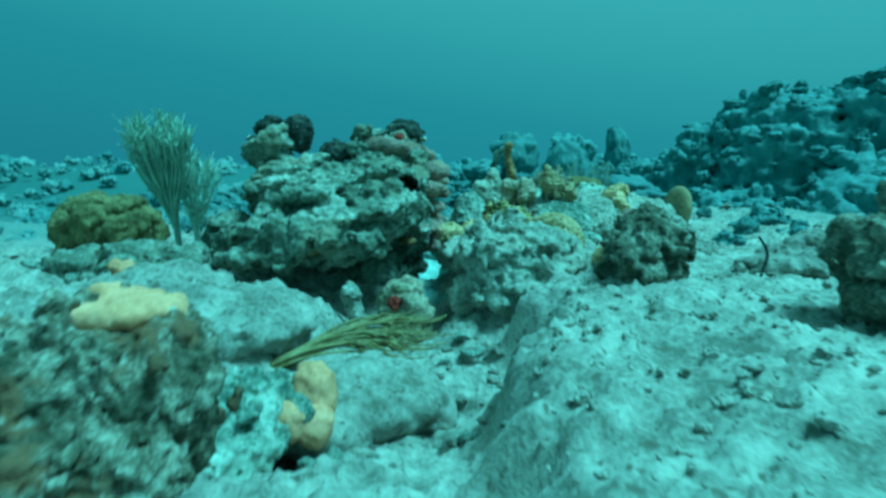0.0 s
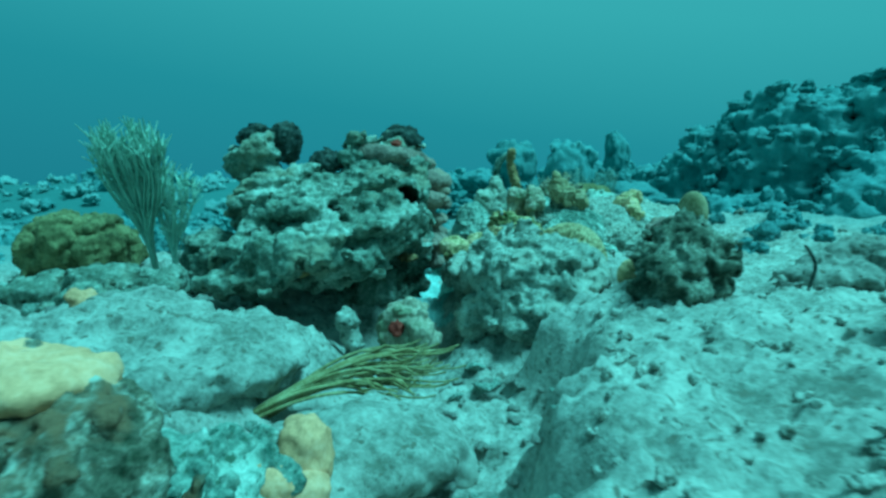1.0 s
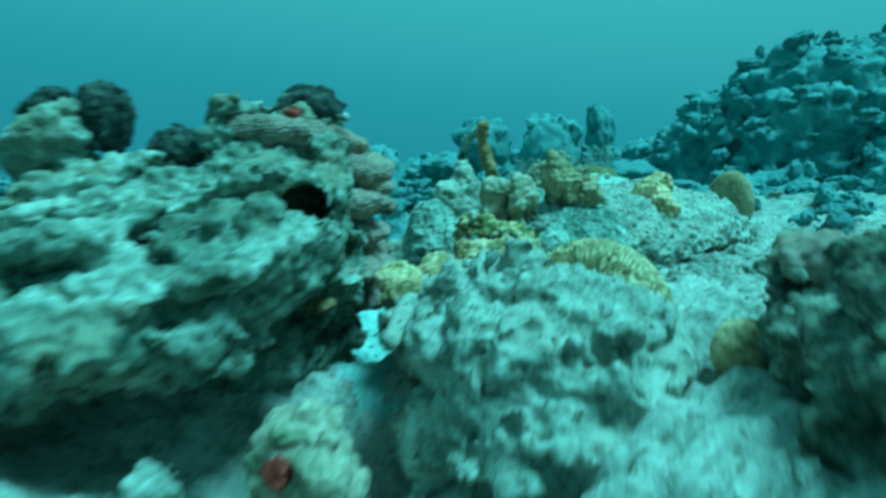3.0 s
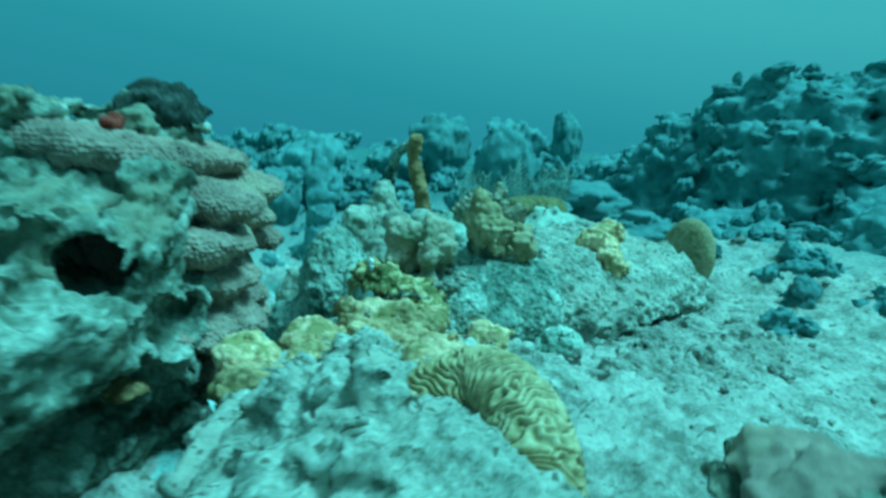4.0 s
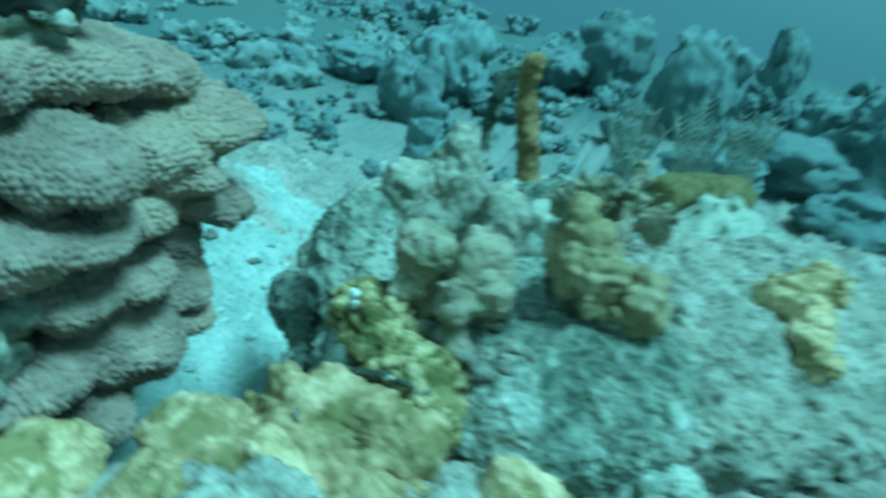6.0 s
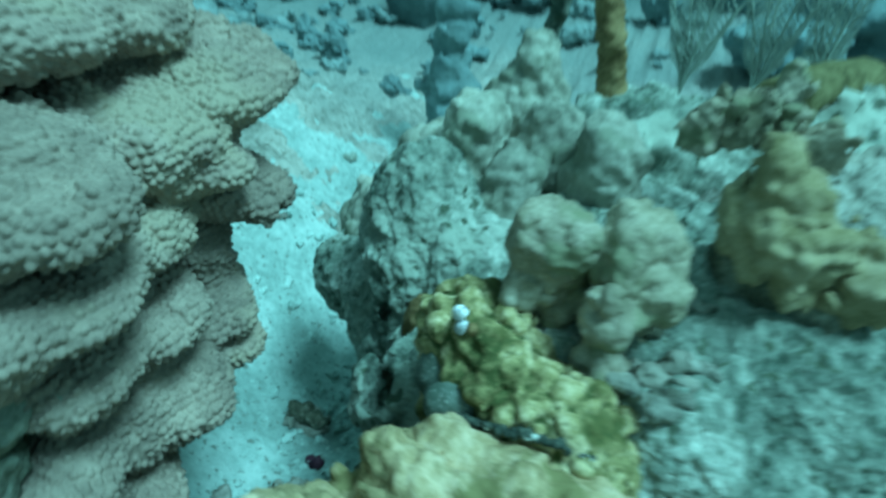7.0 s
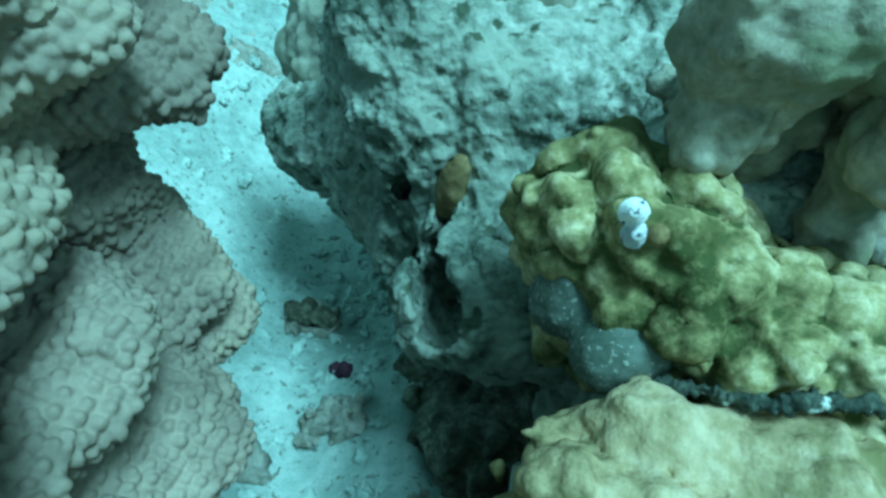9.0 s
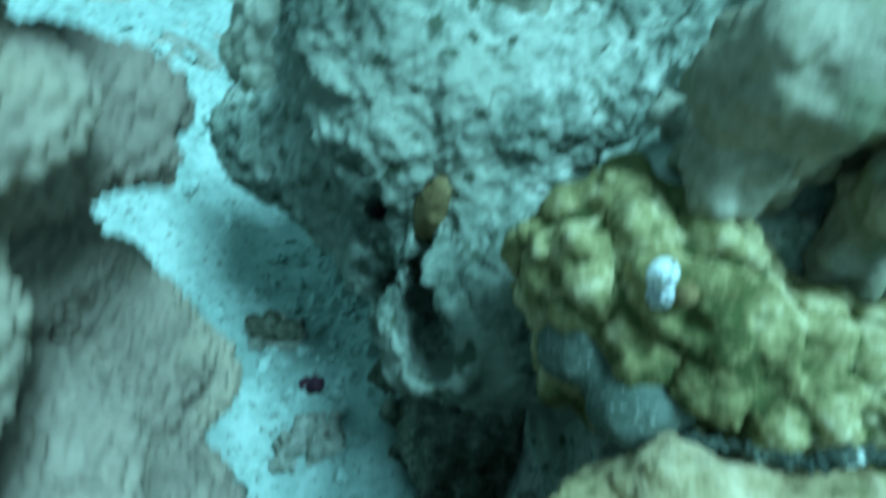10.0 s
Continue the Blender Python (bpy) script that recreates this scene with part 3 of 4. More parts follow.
part("ledged_coral", worn(v, f, 0.0008, 60, knobs=0.0055, knob_scale=118, seed=2), M_TAN, main_rock, "tan coral in ledges, covered in small knobs")

# ---- second rock: the low rock with the lobed yellow corals ----
low_rock = thing("low_coral_rock", (0.42, 3.05, 0.15), "low pale coral rock overgrown with mustard yellow lobes", "coral rock")
body = [(0.50, 2.84, 0.45, 0.25, 0.26, 0.12), (0.47, 2.74, 0.45, 0.15, 0.16, 0.09), (0.52, 2.68, 0.33, 0.20, 0.16, 0.11), (0.40, 2.80, 0.28, 0.18, 0.20, 0.12), (0.57, 2.82, 0.41, 0.14, 0.18, 0.10), (0.33, 3.05, 0.41, 0.15, 0.26, 0.12), (0.28, 3.25, 0.40, 0.19, 0.16, 0.12),
        (0.45, 3.3, 0.38, 0.25, 0.3, 0.12), (0.6, 3.45, 0.35, 0.2, 0.2, 0.12), (0.45, 3.1, 0.22, 0.28, 0.3, 0.2), (0.36, 3.5, 0.40, 0.12, 0.1, 0.1), (0.32, 3.47, 0.24, 0.09, 0.11, 0.23), (0.40, 2.93, 0.53, 0.11, 0.1, 0.07)]
v, f = sculpt(body, 0.0085, 0.05, [(0.47, 2.58, 0.52, 0.05, 0.06, 0.02), (0.3, 2.62, 0.45, 0.05, 0.06, 0.025), (0.38, 2.55, 0.24, 0.11, 0.14, 0.06)], 0.022, 9, 5, 0.030, 11)
part("body", worn(v, f, 0.008, 30, 0.012, 28, seed=7, octaves=4), M_SLAB, low_rock)
lobes = [(0.165, 3.17, 0.47, 0.06, 0.07, 0.04), (0.125, 3.27, 0.49, 0.06, 0.06, 0.045), (0.23, 3.40, 0.485, 0.07, 0.06, 0.05), (0.25, 3.30, 0.47, 0.06, 0.055, 0.05),
         (0.49, 3.39, 0.465, 0.10, 0.09, 0.06), (0.33, 3.42, 0.485, 0.06, 0.06, 0.045), (0.62, 3.55, 0.465, 0.055, 0.05, 0.045),
         (0.39, 3.14, 0.49, 0.06, 0.05, 0.04), (0.52, 3.22, 0.47, 0.05, 0.05, 0.04)]
lobes = [[b] for b in lobes] + [[(0.345, 3.495, 0.518, 0.095, 0.055, 0.045), (0.44, 3.505, 0.515, 0.07, 0.045, 0.045), (0.298, 3.50, 0.497, 0.05, 0.05, 0.045), (0.268, 3.475, 0.455, 0.05, 0.05, 0.05), (0.37, 3.45, 0.495, 0.09, 0.05, 0.045)]]
for i, b in enumerate(lobes):
    v, f = finer(*sculpt(b, 0.0065, 0.02, (), 0.010, 22, 40 + i, 0.010 if len(b) == 1 else 0.016, 22))
    part("coral_lobe", worn(v, f, 0.0015, 70, knobs=0.003, knob_scale=60, seed=i), M_YELLOW, low_rock, "mustard yellow coral lobe")


def arched(points, radius, n, wobble=0.0, sides=20):
    """A closed tube of rounded ends along a bent line."""
    pts = [Vector(p) for p in points]
    path = []
    for i in range(n):
        t = i / (n - 1) * (len(pts) - 1)
        k = min(int(t), len(pts) - 2)
        u = t - k
        p0, p1, p2, p3 = pts[max(k - 1, 0)], pts[k], pts[k + 1], pts[min(k + 2, len(pts) - 1)]
        p = 0.5 * ((2 * p1) + (p2 - p0) * u + (2 * p0 - 5 * p1 + 4 * p2 - p3) * u * u + (3 * p1 - p0 - 3 * p2 + p3) * u ** 3)
        s = i / (n - 1)
        r = radius * math.sqrt(max(1e-4, 1 - max(0, abs(2 * s - 1) - 0.8) ** 2 / 0.04)) * (1 + wobble * math.sin(s * 23))
        path.append((*p, r))
    return tubes([path], sides)


def grooved_tube(points, radius, n, sides, grooves):
    """A bent coral with rows of winding ridges across it, as on a brain coral."""
    v, f = arched(points, radius, n, 0.03, sides)
    s = np.repeat(np.arange(n) / (n - 1), sides)
    a = np.tile(np.arange(sides) / sides * 2 * np.pi, n)
    wave = np.abs(np.sin(s * grooves * np.pi + 1.2 * np.sin(2 * a + 5 * s) + 5.0 * value_noise(v * 17, 3) + 3.5 * value_noise(v * 44, 4)))
    centre = v.reshape(n, sides, 3).mean(1).repeat(sides, 0)
    out = v - centre
    out /= np.linalg.norm(out, axis=1)[:, None] + 1e-9
    return v - out * (0.012 * (1 - wave) ** 0.8)[:, None], f


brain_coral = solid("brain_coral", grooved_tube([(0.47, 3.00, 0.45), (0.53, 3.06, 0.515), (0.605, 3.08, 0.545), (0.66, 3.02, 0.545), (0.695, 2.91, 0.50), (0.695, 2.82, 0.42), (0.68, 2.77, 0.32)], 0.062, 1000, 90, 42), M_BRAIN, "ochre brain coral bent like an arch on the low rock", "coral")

# ---- the block with the slab, knobs and the bumpy yellow coral ----
block = thing("coral_block", (0.5, 4.0, 0.05), "broad pale encrusted coral block with knobs and a tilted slab", "coral rock")
body = [(-0.03, 4.09, 0.32, 0.13, 0.13, 0.10), (0.08, 4.08, 0.30, 0.15, 0.18, 0.15), (0.11, 4.00, 0.51, 0.11, 0.12, 0.14), (0.17, 3.955, 0.47, 0.10, 0.10, 0.12), (0.265, 3.93, 0.47, 0.08, 0.08, 0.08), (0.2, 3.90, 0.35, 0.12, 0.10, 0.10), (0.222, 3.75, 0.375, 0.11, 0.07, 0.075), (0.25, 3.81, 0.37, 0.09, 0.09, 0.10), (0.225, 3.70, 0.355, 0.085, 0.05, 0.055), (0.31, 3.96, 0.39, 0.13, 0.13, 0.11),
        (0.0, 4.24, 0.08, 0.13, 0.18, 0.13), (0.16, 3.92, 0.25, 0.12, 0.10, 0.11), (0.38, 4.14, 0.40, 0.28, 0.28, 0.2), (0.6, 3.9, 0.46, 0.26, 0.24, 0.19), (0.42, 3.74, 0.45, 0.12, 0.1, 0.13), (0.42, 3.745, 0.54, 0.09, 0.06, 0.06), (0.55, 3.66, 0.48, 0.09, 0.08, 0.10), (0.50, 3.77, 0.53, 0.06, 0.05, 0.06), (0.375, 3.65, 0.28, 0.08, 0.10, 0.22), (0.2, 3.93, 0.14, 0.14, 0.09, 0.2)]
cuts = [(0.21, 3.68, 0.16, 0.13, 0.14, 0.085), (-0.03, 3.86, 0.18, 0.09, 0.09, 0.09), (0.03, 3.83, 0.40, 0.05, 0.09, 0.07), (0.106, 3.865, 0.40, 0.013, 0.014, 0.09, 33, 0, 0), (0.29, 4.10, 0.62, 0.05, 0.05, 0.06), (0.325, 3.83, 0.64, 0.04, 0.07, 0.10, 30, 0, 0)]
# the leaning slot, wider at its foot, and the dark chamber behind it
cuts += [(0.155, 3.865, 0.275, 0.055, 0.06, 0.06), (0.150, 3.79, 0.385, 0.018, 0.022, 0.10, 40, 0, -10), (0.161, 3.765, 0.375, 0.026, 0.028, 0.10, 40, 0, -10), (0.173, 3.735, 0.367, 0.031, 0.030, 0.10, 40, 0, -8), (0.178, 3.715, 0.365, 0.029, 0.028, 0.09, 40, 0, -8), (0.163, 3.83, 0.42, 0.012, 0.055, 0.04, 36, 0, -6)]
v, f = finer(*sculpt(body, 0.0065, 0.05, cuts, 0.013, 9, 9, 0.009, 15))
part("body", worn(v, f, 0.004, 64, 0.003, 56, seed=3, octaves=4), M_PALE, block)
slab = [(0.9, 4.14, 0.50, 0.42, 0.30, 0.12, 24, -6, 38), (0.75, 4.0, 0.52, 0.28, 0.25, 0.12, 20, -6, 38), (1.1, 4.3, 0.50, 0.28, 0.24, 0.10, 22, -8, 38), (1.0, 4.02, 0.47, 0.38, 0.10, 0.06, 10, -4, 38), (1.26, 4.30, 0.45, 0.19, 0.14, 0.07, 16, -6, 38)]
v, f = sculpt(slab, 0.0075, 0.04, [(1.09, 3.93, 0.37, 0.46, 0.17, 0.045, 0, -7, 30)], 0.010, 10, 12, 0.010, 18)
part("slab", worn(*finer(v, f), 0.007, 40, 0.009, 34, seed=5, octaves=4), M_SLAB, block)
v, f = sculpt([(1.12, 3.84, 0.310, 0.52, 0.27, 0.09, 8, -3, 32), (0.88, 3.60, 0.32, 0.26, 0.22, 0.09), (1.08, 3.48, 0.32, 0.27, 0.20, 0.08, 6, 0, 20)], 0.009, 0.04, (), 0.018, 10, 13, 0.022, 12)
part("lower_slab", worn(*finer(v, f), 0.007, 40, 0.008, 36, seed=6, octaves=4), M_SAND, block, "sand dusted lower slab")
knobs = [[(0.17, 4.07, 0.665, 0.056, 0.055, 0.075), (0.165, 4.08, 0.575, 0.072, 0.065, 0.08)], [(0.10, 4.12, 0.54, 0.09, 0.08, 0.11), (0.07, 4.10, 0.60, 0.05, 0.05, 0.045)], [(0.222, 4.24, 0.735, 0.046, 0.05, 0.07), (0.20, 4.22, 0.665, 0.07, 0.06, 0.07), (0.245, 4.22, 0.66, 0.055, 0.05, 0.06)], [(-0.05, 4.16, 0.38, 0.09, 0.09, 0.12)],
         [(0.22, 4.05, 0.54, 0.08, 0.07, 0.08), (0.255, 4.04, 0.615, 0.042, 0.042, 0.05)], [(0.39, 4.09, 0.67, 0.05, 0.05, 0.06), (0.385, 4.10, 0.60, 0.07, 0.06, 0.06)], [(0.28, 4.16, 0.64, 0.06, 0.06, 0.07), (0.31, 4.13, 0.60, 0.05, 0.05, 0.05)]]
for i, b in enumerate(knobs):
    v, f = sculpt(b, 0.0055, 0.03, (), 0.008, 18, 60 + i, 0.009, 22)
    part("knob", worn(v, f, 0.002, 60, knobs=0.003, knob_scale=44, seed=i), M_LOBE, block, "smooth pale grey coral lobe")
for i, b in enumerate([[(0.376, 3.70, 0.695, 0.048, 0.043, 0.055), (0.392, 3.725, 0.62, 0.04, 0.034, 0.07), (0.362, 3.69, 0.65, 0.035, 0.032, 0.035)], [(0.460, 3.705, 0.70, 0.042, 0.040, 0.05), (0.455, 3.735, 0.62, 0.036, 0.03, 0.07), (0.484, 3.70, 0.67, 0.03, 0.028, 0.036)], [(0.452, 3.66, 0.655, 0.03, 0.028, 0.032), (0.448, 3.68, 0.60, 0.03, 0.03, 0.05)]]):
    v, f = sculpt(b, 0.0045, 0.02, (), 0.010, 18, 70 + i, 0.010, 20)
    part("tan_knob", worn(*finer(v, f), 0.002, 60, knobs=0.003, knob_scale=48, seed=i), M_KNOB, block, "rounded tan and green coral knob")
for i, bs in enumerate(([(0.592, 3.80, 0.73, 0.056, 0.05, 0.06), (0.578, 3.785, 0.79, 0.034, 0.034, 0.04), (0.625, 3.80, 0.695, 0.05, 0.045, 0.045)], [(0.70, 3.815, 0.675, 0.030, 0.038, 0.045), (0.66, 3.82, 0.675, 0.04, 0.036, 0.036)],
                        [(0.96, 4.12, 0.655, 0.05, 0.06, 0.04), (1.01, 4.17, 0.665, 0.05, 0.06, 0.035), (0.985, 4.06, 0.615, 0.04, 0.05, 0.035), (1.0, 4.01, 0.575, 0.03, 0.035, 0.03), (0.92, 4.10, 0.64, 0.03, 0.04, 0.03)])):
    v, f = sculpt(bs, 0.005, 0.02, (), 0.012, 22, 80 + i, 0.012, 26)
    part("ochre_knob", worn(v, f, 0.003, 70, knobs=0.003, knob_scale=55, seed=i), M_OCHRE if i < 2 else M_YELLOW, block, "lumpy ochre yellow coral knob")
# Foot under the knobs; the overhang's shade is put into its dark colour.
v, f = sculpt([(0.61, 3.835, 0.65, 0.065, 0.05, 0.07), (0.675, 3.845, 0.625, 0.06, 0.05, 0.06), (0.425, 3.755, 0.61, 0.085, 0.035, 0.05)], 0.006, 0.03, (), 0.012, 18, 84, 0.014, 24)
part("knob_foot", worn(v, f, 0.004, 50, 0.006, 45), M_UMBER, block, "pitted foot under the coral knobs, coloured dark for the shade there")
bumpy = [(0.30, 3.68, 0.57, 0.055, 0.05, 0.06), (0.35, 3.635, 0.555, 0.055, 0.05, 0.06), (0.41, 3.60, 0.54, 0.06, 0.05, 0.06), (0.465, 3.595, 0.52, 0.05, 0.05, 0.055), (0.33, 3.66, 0.50, 0.07, 0.06, 0.06)]
v, f = finer(*sculpt(bumpy, 0.005, 0.03, (), 0.008, 22, 90, 0.008, 26))
v, f = worn(v, f, 0.001, 80, knobs=0.008, knob_scale=31, seed=6)
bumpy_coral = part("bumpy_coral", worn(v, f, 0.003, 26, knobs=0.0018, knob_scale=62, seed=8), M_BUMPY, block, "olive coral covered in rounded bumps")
v, f = sculpt([(0.315, 3.59, 0.535, 0.032, 0.022, 0.033), (0.283, 3.63, 0.525, 0.026, 0.02, 0.04)], 0.004, 0.02, (), 0.004, 30, 91)
part("grey_disc", worn(v, f, 0.001, 90), M_GREY, block, "speckled grey disc coral")
v, f = sculpt([(0.166, 3.832, 0.440, 0.018, 0.015, 0.048, 0, 16, 0)], 0.004, 0.01, (), 0.004, 40, 92)
part("slot_lining", worn(v, f, 0.001, 90), M_BROWN, block, "orange brown sponge lining a slot in the rock")
# Two spiral crowns of tube worms living on the bumpy coral.
for dx, dz in ((-0.003, 0.011), (0.001, -0.007)):
    turns = np.linspace(0, 1, 70)
    coil = [(0.309 + dx + 0.0072 * (1 - 0.8 * u) * math.cos(25 * u), 3.617 - 0.006 * u + 0.0072 * (1 - 0.8 * u) * math.sin(25 * u) * 0.5, 0.626 + dz + 0.007 * u + 0.0072 * (1 - 0.8 * u) * math.sin(25 * u) * 0.86, 0.0022) for u in turns]
    part("tuft", tubes([coil], 6), M_WHITE, bumpy_coral, "small white spiral tube worm crown banded with dark blue")
part("stub", arched([(0.322, 3.622, 0.60), (0.323, 3.618, 0.615), (0.321, 3.612, 0.628)], 0.006, 12, 0.0, 10), M_BROWN, bumpy_coral, "small orange stub beside the tube worm crowns")
# Strip added along the crack: its darkness is put into the colour, with white flecks.
seam = arched([(0.325, 3.562, 0.548), (0.352, 3.560, 0.552), (0.376, 3.549, 0.565), (0.398, 3.546, 0.571), (0.43, 3.553, 0.568), (0.47, 3.556, 0.56)], 0.0042, 120, 0.3, 10)
part("turf_seam", worn(*seam, 0.004, 160), M_SEAM, block, "dark strip along the crack between corals, flecked with white")
rnd = random.Random(19)
for x, y, z in ((0.424, 3.751, 0.583), (0.446, 3.715, 0.581), (0.472, 3.693, 0.556), (0.502, 3.66, 0.571), (0.538, 3.638, 0.58), (0.55, 3.685, 0.591), (0.416, 3.723, 0.578), (0.55, 3.78, 0.612), (0.487, 3.833, 0.613)):
    for k in range(3):
        a = rnd.uniform(0.010, 0.024)
        v, f = sculpt([(x + rnd.uniform(-0.025, 0.025), y + rnd.uniform(-0.025, 0.025), z + 0.002, a, a * rnd.uniform(0.6, 1), a * rnd.uniform(0.5, 0.8))], 0.004, 0.01, (), 0.006, 40, 500 + k, 0.006, 45)
        part("rubble", worn(v, f, 0.002, 90, 0.003, 80), M_SLAB, block)
ridge = arched([(0.66, 4.42, 0.69), (0.72, 4.55, 0.70), (0.80, 4.68, 0.69), (0.9, 4.85, 0.67)], 0.055, 60, 0.10)
part("folded_ridge", worn(*ridge, 0.010, 24), M_OLIVE, block, "olive brown folded coral ridge")
v, f = sculpt([(0.80, 4.62, 0.45, 0.30, 0.34, 0.24), (0.5, 4.45, 0.45, 0.3, 0.2, 0.24)], 0.012, 0.05, (), 0.02, 9, 33, 0.02, 14)
part("back_shoulder", worn(v, f, 0.006, 34, 0.008, 34), M_PALE, block)
rnd = random.Random(31)
for i in range(9):
    x, y, z = 0.60 + rnd.uniform(-0.09, 0.1), 4.12 + rnd.uniform(-0.06, 0.08), 0.72 + rnd.uniform(-0.02, 0.06)
    v, f = sculpt([(x, y, z, 0.036, 0.008, 0.045, rnd.uniform(-25, 25), rnd.uniform(-20, 20), rnd.uniform(0, 180))], 0.005, 0.01, (), 0.008, 40, 100 + i)
    part("frill", worn(v, f, 0.003, 60), M_KNOB, block, "pale leafy coral blade")
v, f = sculpt([(1.41, 4.62, 0.53, 0.06, 0.14, 0.16, 0, 8, 25)], 0.008, 0.02)
solid("dome_coral", worn(v, f, 0.0015, 90, knobs=0.0015, knob_scale=120), M_OCHRE, "smooth ochre dome coral standing against the slab", "coral")
v, f = sculpt([(0.80, 3.73, 0.40, 0.075, 0.07, 0.055), (0.74, 3.68, 0.37, 0.05, 0.05, 0.04)], 0.006, 0.03, (), 0.015, 20, 35, 0.014, 24)
solid("rubble_lump", worn(v, f, 0.003, 60, 0.006, 60), M_PALE, "pale pitted lump of coral under the slab's edge", "coral rock")
sponge = thing("branching_sponge", (0.3, 4.46, 0.66), "orange brown tube sponge with a grey side branch on the block", "sponge")
part("tube", worn(*arched([(0.35, 4.47, 0.62), (0.335, 4.46, 0.73), (0.305, 4.45, 0.84), (0.295, 4.44, 0.91), (0.312, 4.43, 0.985)], 0.029, 90, 0.05), 0.009, 26, 0.004, 40), M_BROWN, sponge)
part("branch", worn(*arched([(0.17, 4.55, 0.60), (0.19, 4.54, 0.80), (0.225, 4.50, 0.91), (0.29, 4.44, 0.935)], 0.021, 90, 0.05), 0.008, 30, 0.004, 40), M_PALE, sponge, "grey encrusted side branch")

# ---- near rocks in the foreground ----
near_rock = thing("foreground_rock", (0.05, 1.1, 0.3), "dark shaggy coral rock with a peach orange crust on top", "coral rock")
v, f = sculpt([(0.03, 1.11, 0.46, 0.15, 0.15, 0.13), (-0.06, 1.14, 0.44, 0.14, 0.12, 0.12), (0.06, 1.03, 0.4, 0.09, 0.09, 0.09)], 0.006, 0.04, (), 0.02, 14, 14, 0.03, 16)
part("body", worn(v, f, 0.007, 50, 0.010, 45, octaves=4), M_SHAG, near_rock)
v, f = sculpt([(0.05, 1.15, 0.59, 0.075, 0.075, 0.035), (-0.01, 1.18, 0.58, 0.06, 0.06, 0.03)], 0.006, 0.03, (), 0.010, 18, 15, 0.008, 20)
part("crust", worn(v, f, 0.003, 50), M_CRUST, near_rock, "peach orange coral crust")
lobe_coral = thing("peach_lobe_coral", (0.08, 1.64, 0.2), "two pale peach coral lobes on a rubble rock", "coral")
for b in ((0.10, 1.66, 0.275, 0.055, 0.05, 0.075), (0.055, 1.60, 0.24, 0.072, 0.06, 0.06), (0.115, 1.62, 0.22, 0.05, 0.05, 0.05)):
    v, f = sculpt([b], 0.006, 0.02, (), 0.01, 20, 16)
    part("lobe", worn(v, f, 0.002, 60), M_CRUST, lobe_coral)
v, f = sculpt([(-0.02, 1.60, 0.24, 0.11, 0.11, 0.09), (-0.1, 1.5, 0.26, 0.12, 0.1, 0.1), (0.02, 1.45, 0.22, 0.08, 0.1, 0.08)], 0.007, 0.03, (), 0.02, 12, 36, 0.022, 15)
solid("rubble_rock", worn(v, f, 0.005, 45, 0.008, 45), M_PALE, "knobbly pale rubble rock beside the hollow", "coral rock")
v, f = sculpt([(0.12, 1.86, 0.18, 0.25, 0.18, 0.10, 0, -4, 12), (0.02, 1.78, 0.16, 0.22, 0.16, 0.09), (0.24, 1.95, 0.14, 0.16, 0.12, 0.09)], 0.008, 0.03, (), 0.016, 7, 37, 0.006, 14)
solid("flat_boulder", worn(v, f, 0.003, 40), M_SAND, "smooth sand dusted boulder under the fallen sea rods", "coral rock")
v, f = sculpt([(-0.50, 2.02, 0.35, 0.40, 0.36, 0.09, 0, 4, 10), (-0.7, 2.2, 0.37, 0.25, 0.25, 0.09)], 0.009, 0.05, (), 0.022, 7, 38, 0.018, 13)
solid("flat_boulder", worn(v, f, 0.004, 36, 0.004, 40), M_SAND, "broad flat sand dusted slab of rock", "coral rock")
v, f = sculpt([(-0.085, 2.47, 0.275, 0.033, 0.033, 0.115, 8, -10, 0), (-0.075, 2.475, 0.13, 0.05, 0.05, 0.12)], 0.006, 0.02, (), 0.010, 20, 39, 0.012, 26)
solid("white_stub", worn(v, f, 0.003, 60, 0.006, 50), M_SLAB, "white stub of dead coral standing in the hollow", "coral")
v, f = sculpt([(0.03, 2.72, 0.26, 0.10, 0.09, 0.10), (0.10, 2.66, 0.26, 0.06, 0.06, 0.07), (0.05, 2.70, 0.12, 0.11, 0.10, 0.12)], 0.006, 0.03, (), 0.014, 14, 40, 0.012, 18)
solid("hollow_rock", worn(v, f, 0.003, 60, 0.004, 60), M_KNOB, "tan rounded rock in the hollow under the ledge", "coral rock")
v, f = sculpt([(0.022, 2.636, 0.275, 0.026, 0.016, 0.026)], 0.004, 0.01, (), 0.007, 40, 96, 0.006, 40)
solid("red_sponge", worn(v, f, 0.002, 90), M_RED, "small red encrusting sponge on the tan rock", "sponge")
dark_rock = thing("dark_rock", (0.93, 2.45, 0.35), "dark pitted coral rock on the sand", "coral rock")
v, f = sculpt([(0.95, 2.50, 0.52, 0.115, 0.2, 0.13), (0.90, 2.36, 0.50, 0.10, 0.10, 0.13), (0.945, 2.68, 0.525, 0.085, 0.12, 0.11), (0.97, 2.56, 0.43, 0.10, 0.2, 0.08)], 0.008, 0.04, (), 0.02, 12, 17, 0.035, 13)
part("body", worn(v, f, 0.006, 40, 0.014, 34), M_UMBER, dark_rock)
v, f = sculpt([(0.945, 2.68, 0.615, 0.08, 0.11, 0.04)], 0.006, 0.02, (), 0.012, 18, 45, 0.010, 20)
part("crust", worn(v, f, 0.003, 60), M_TAN, dark_rock, "thin pinkish tan coral crust")
v, f = sculpt([(0.828, 2.725, 0.455, 0.055, 0.045, 0.055)], 0.006, 0.02, (), 0.006, 20, 41)
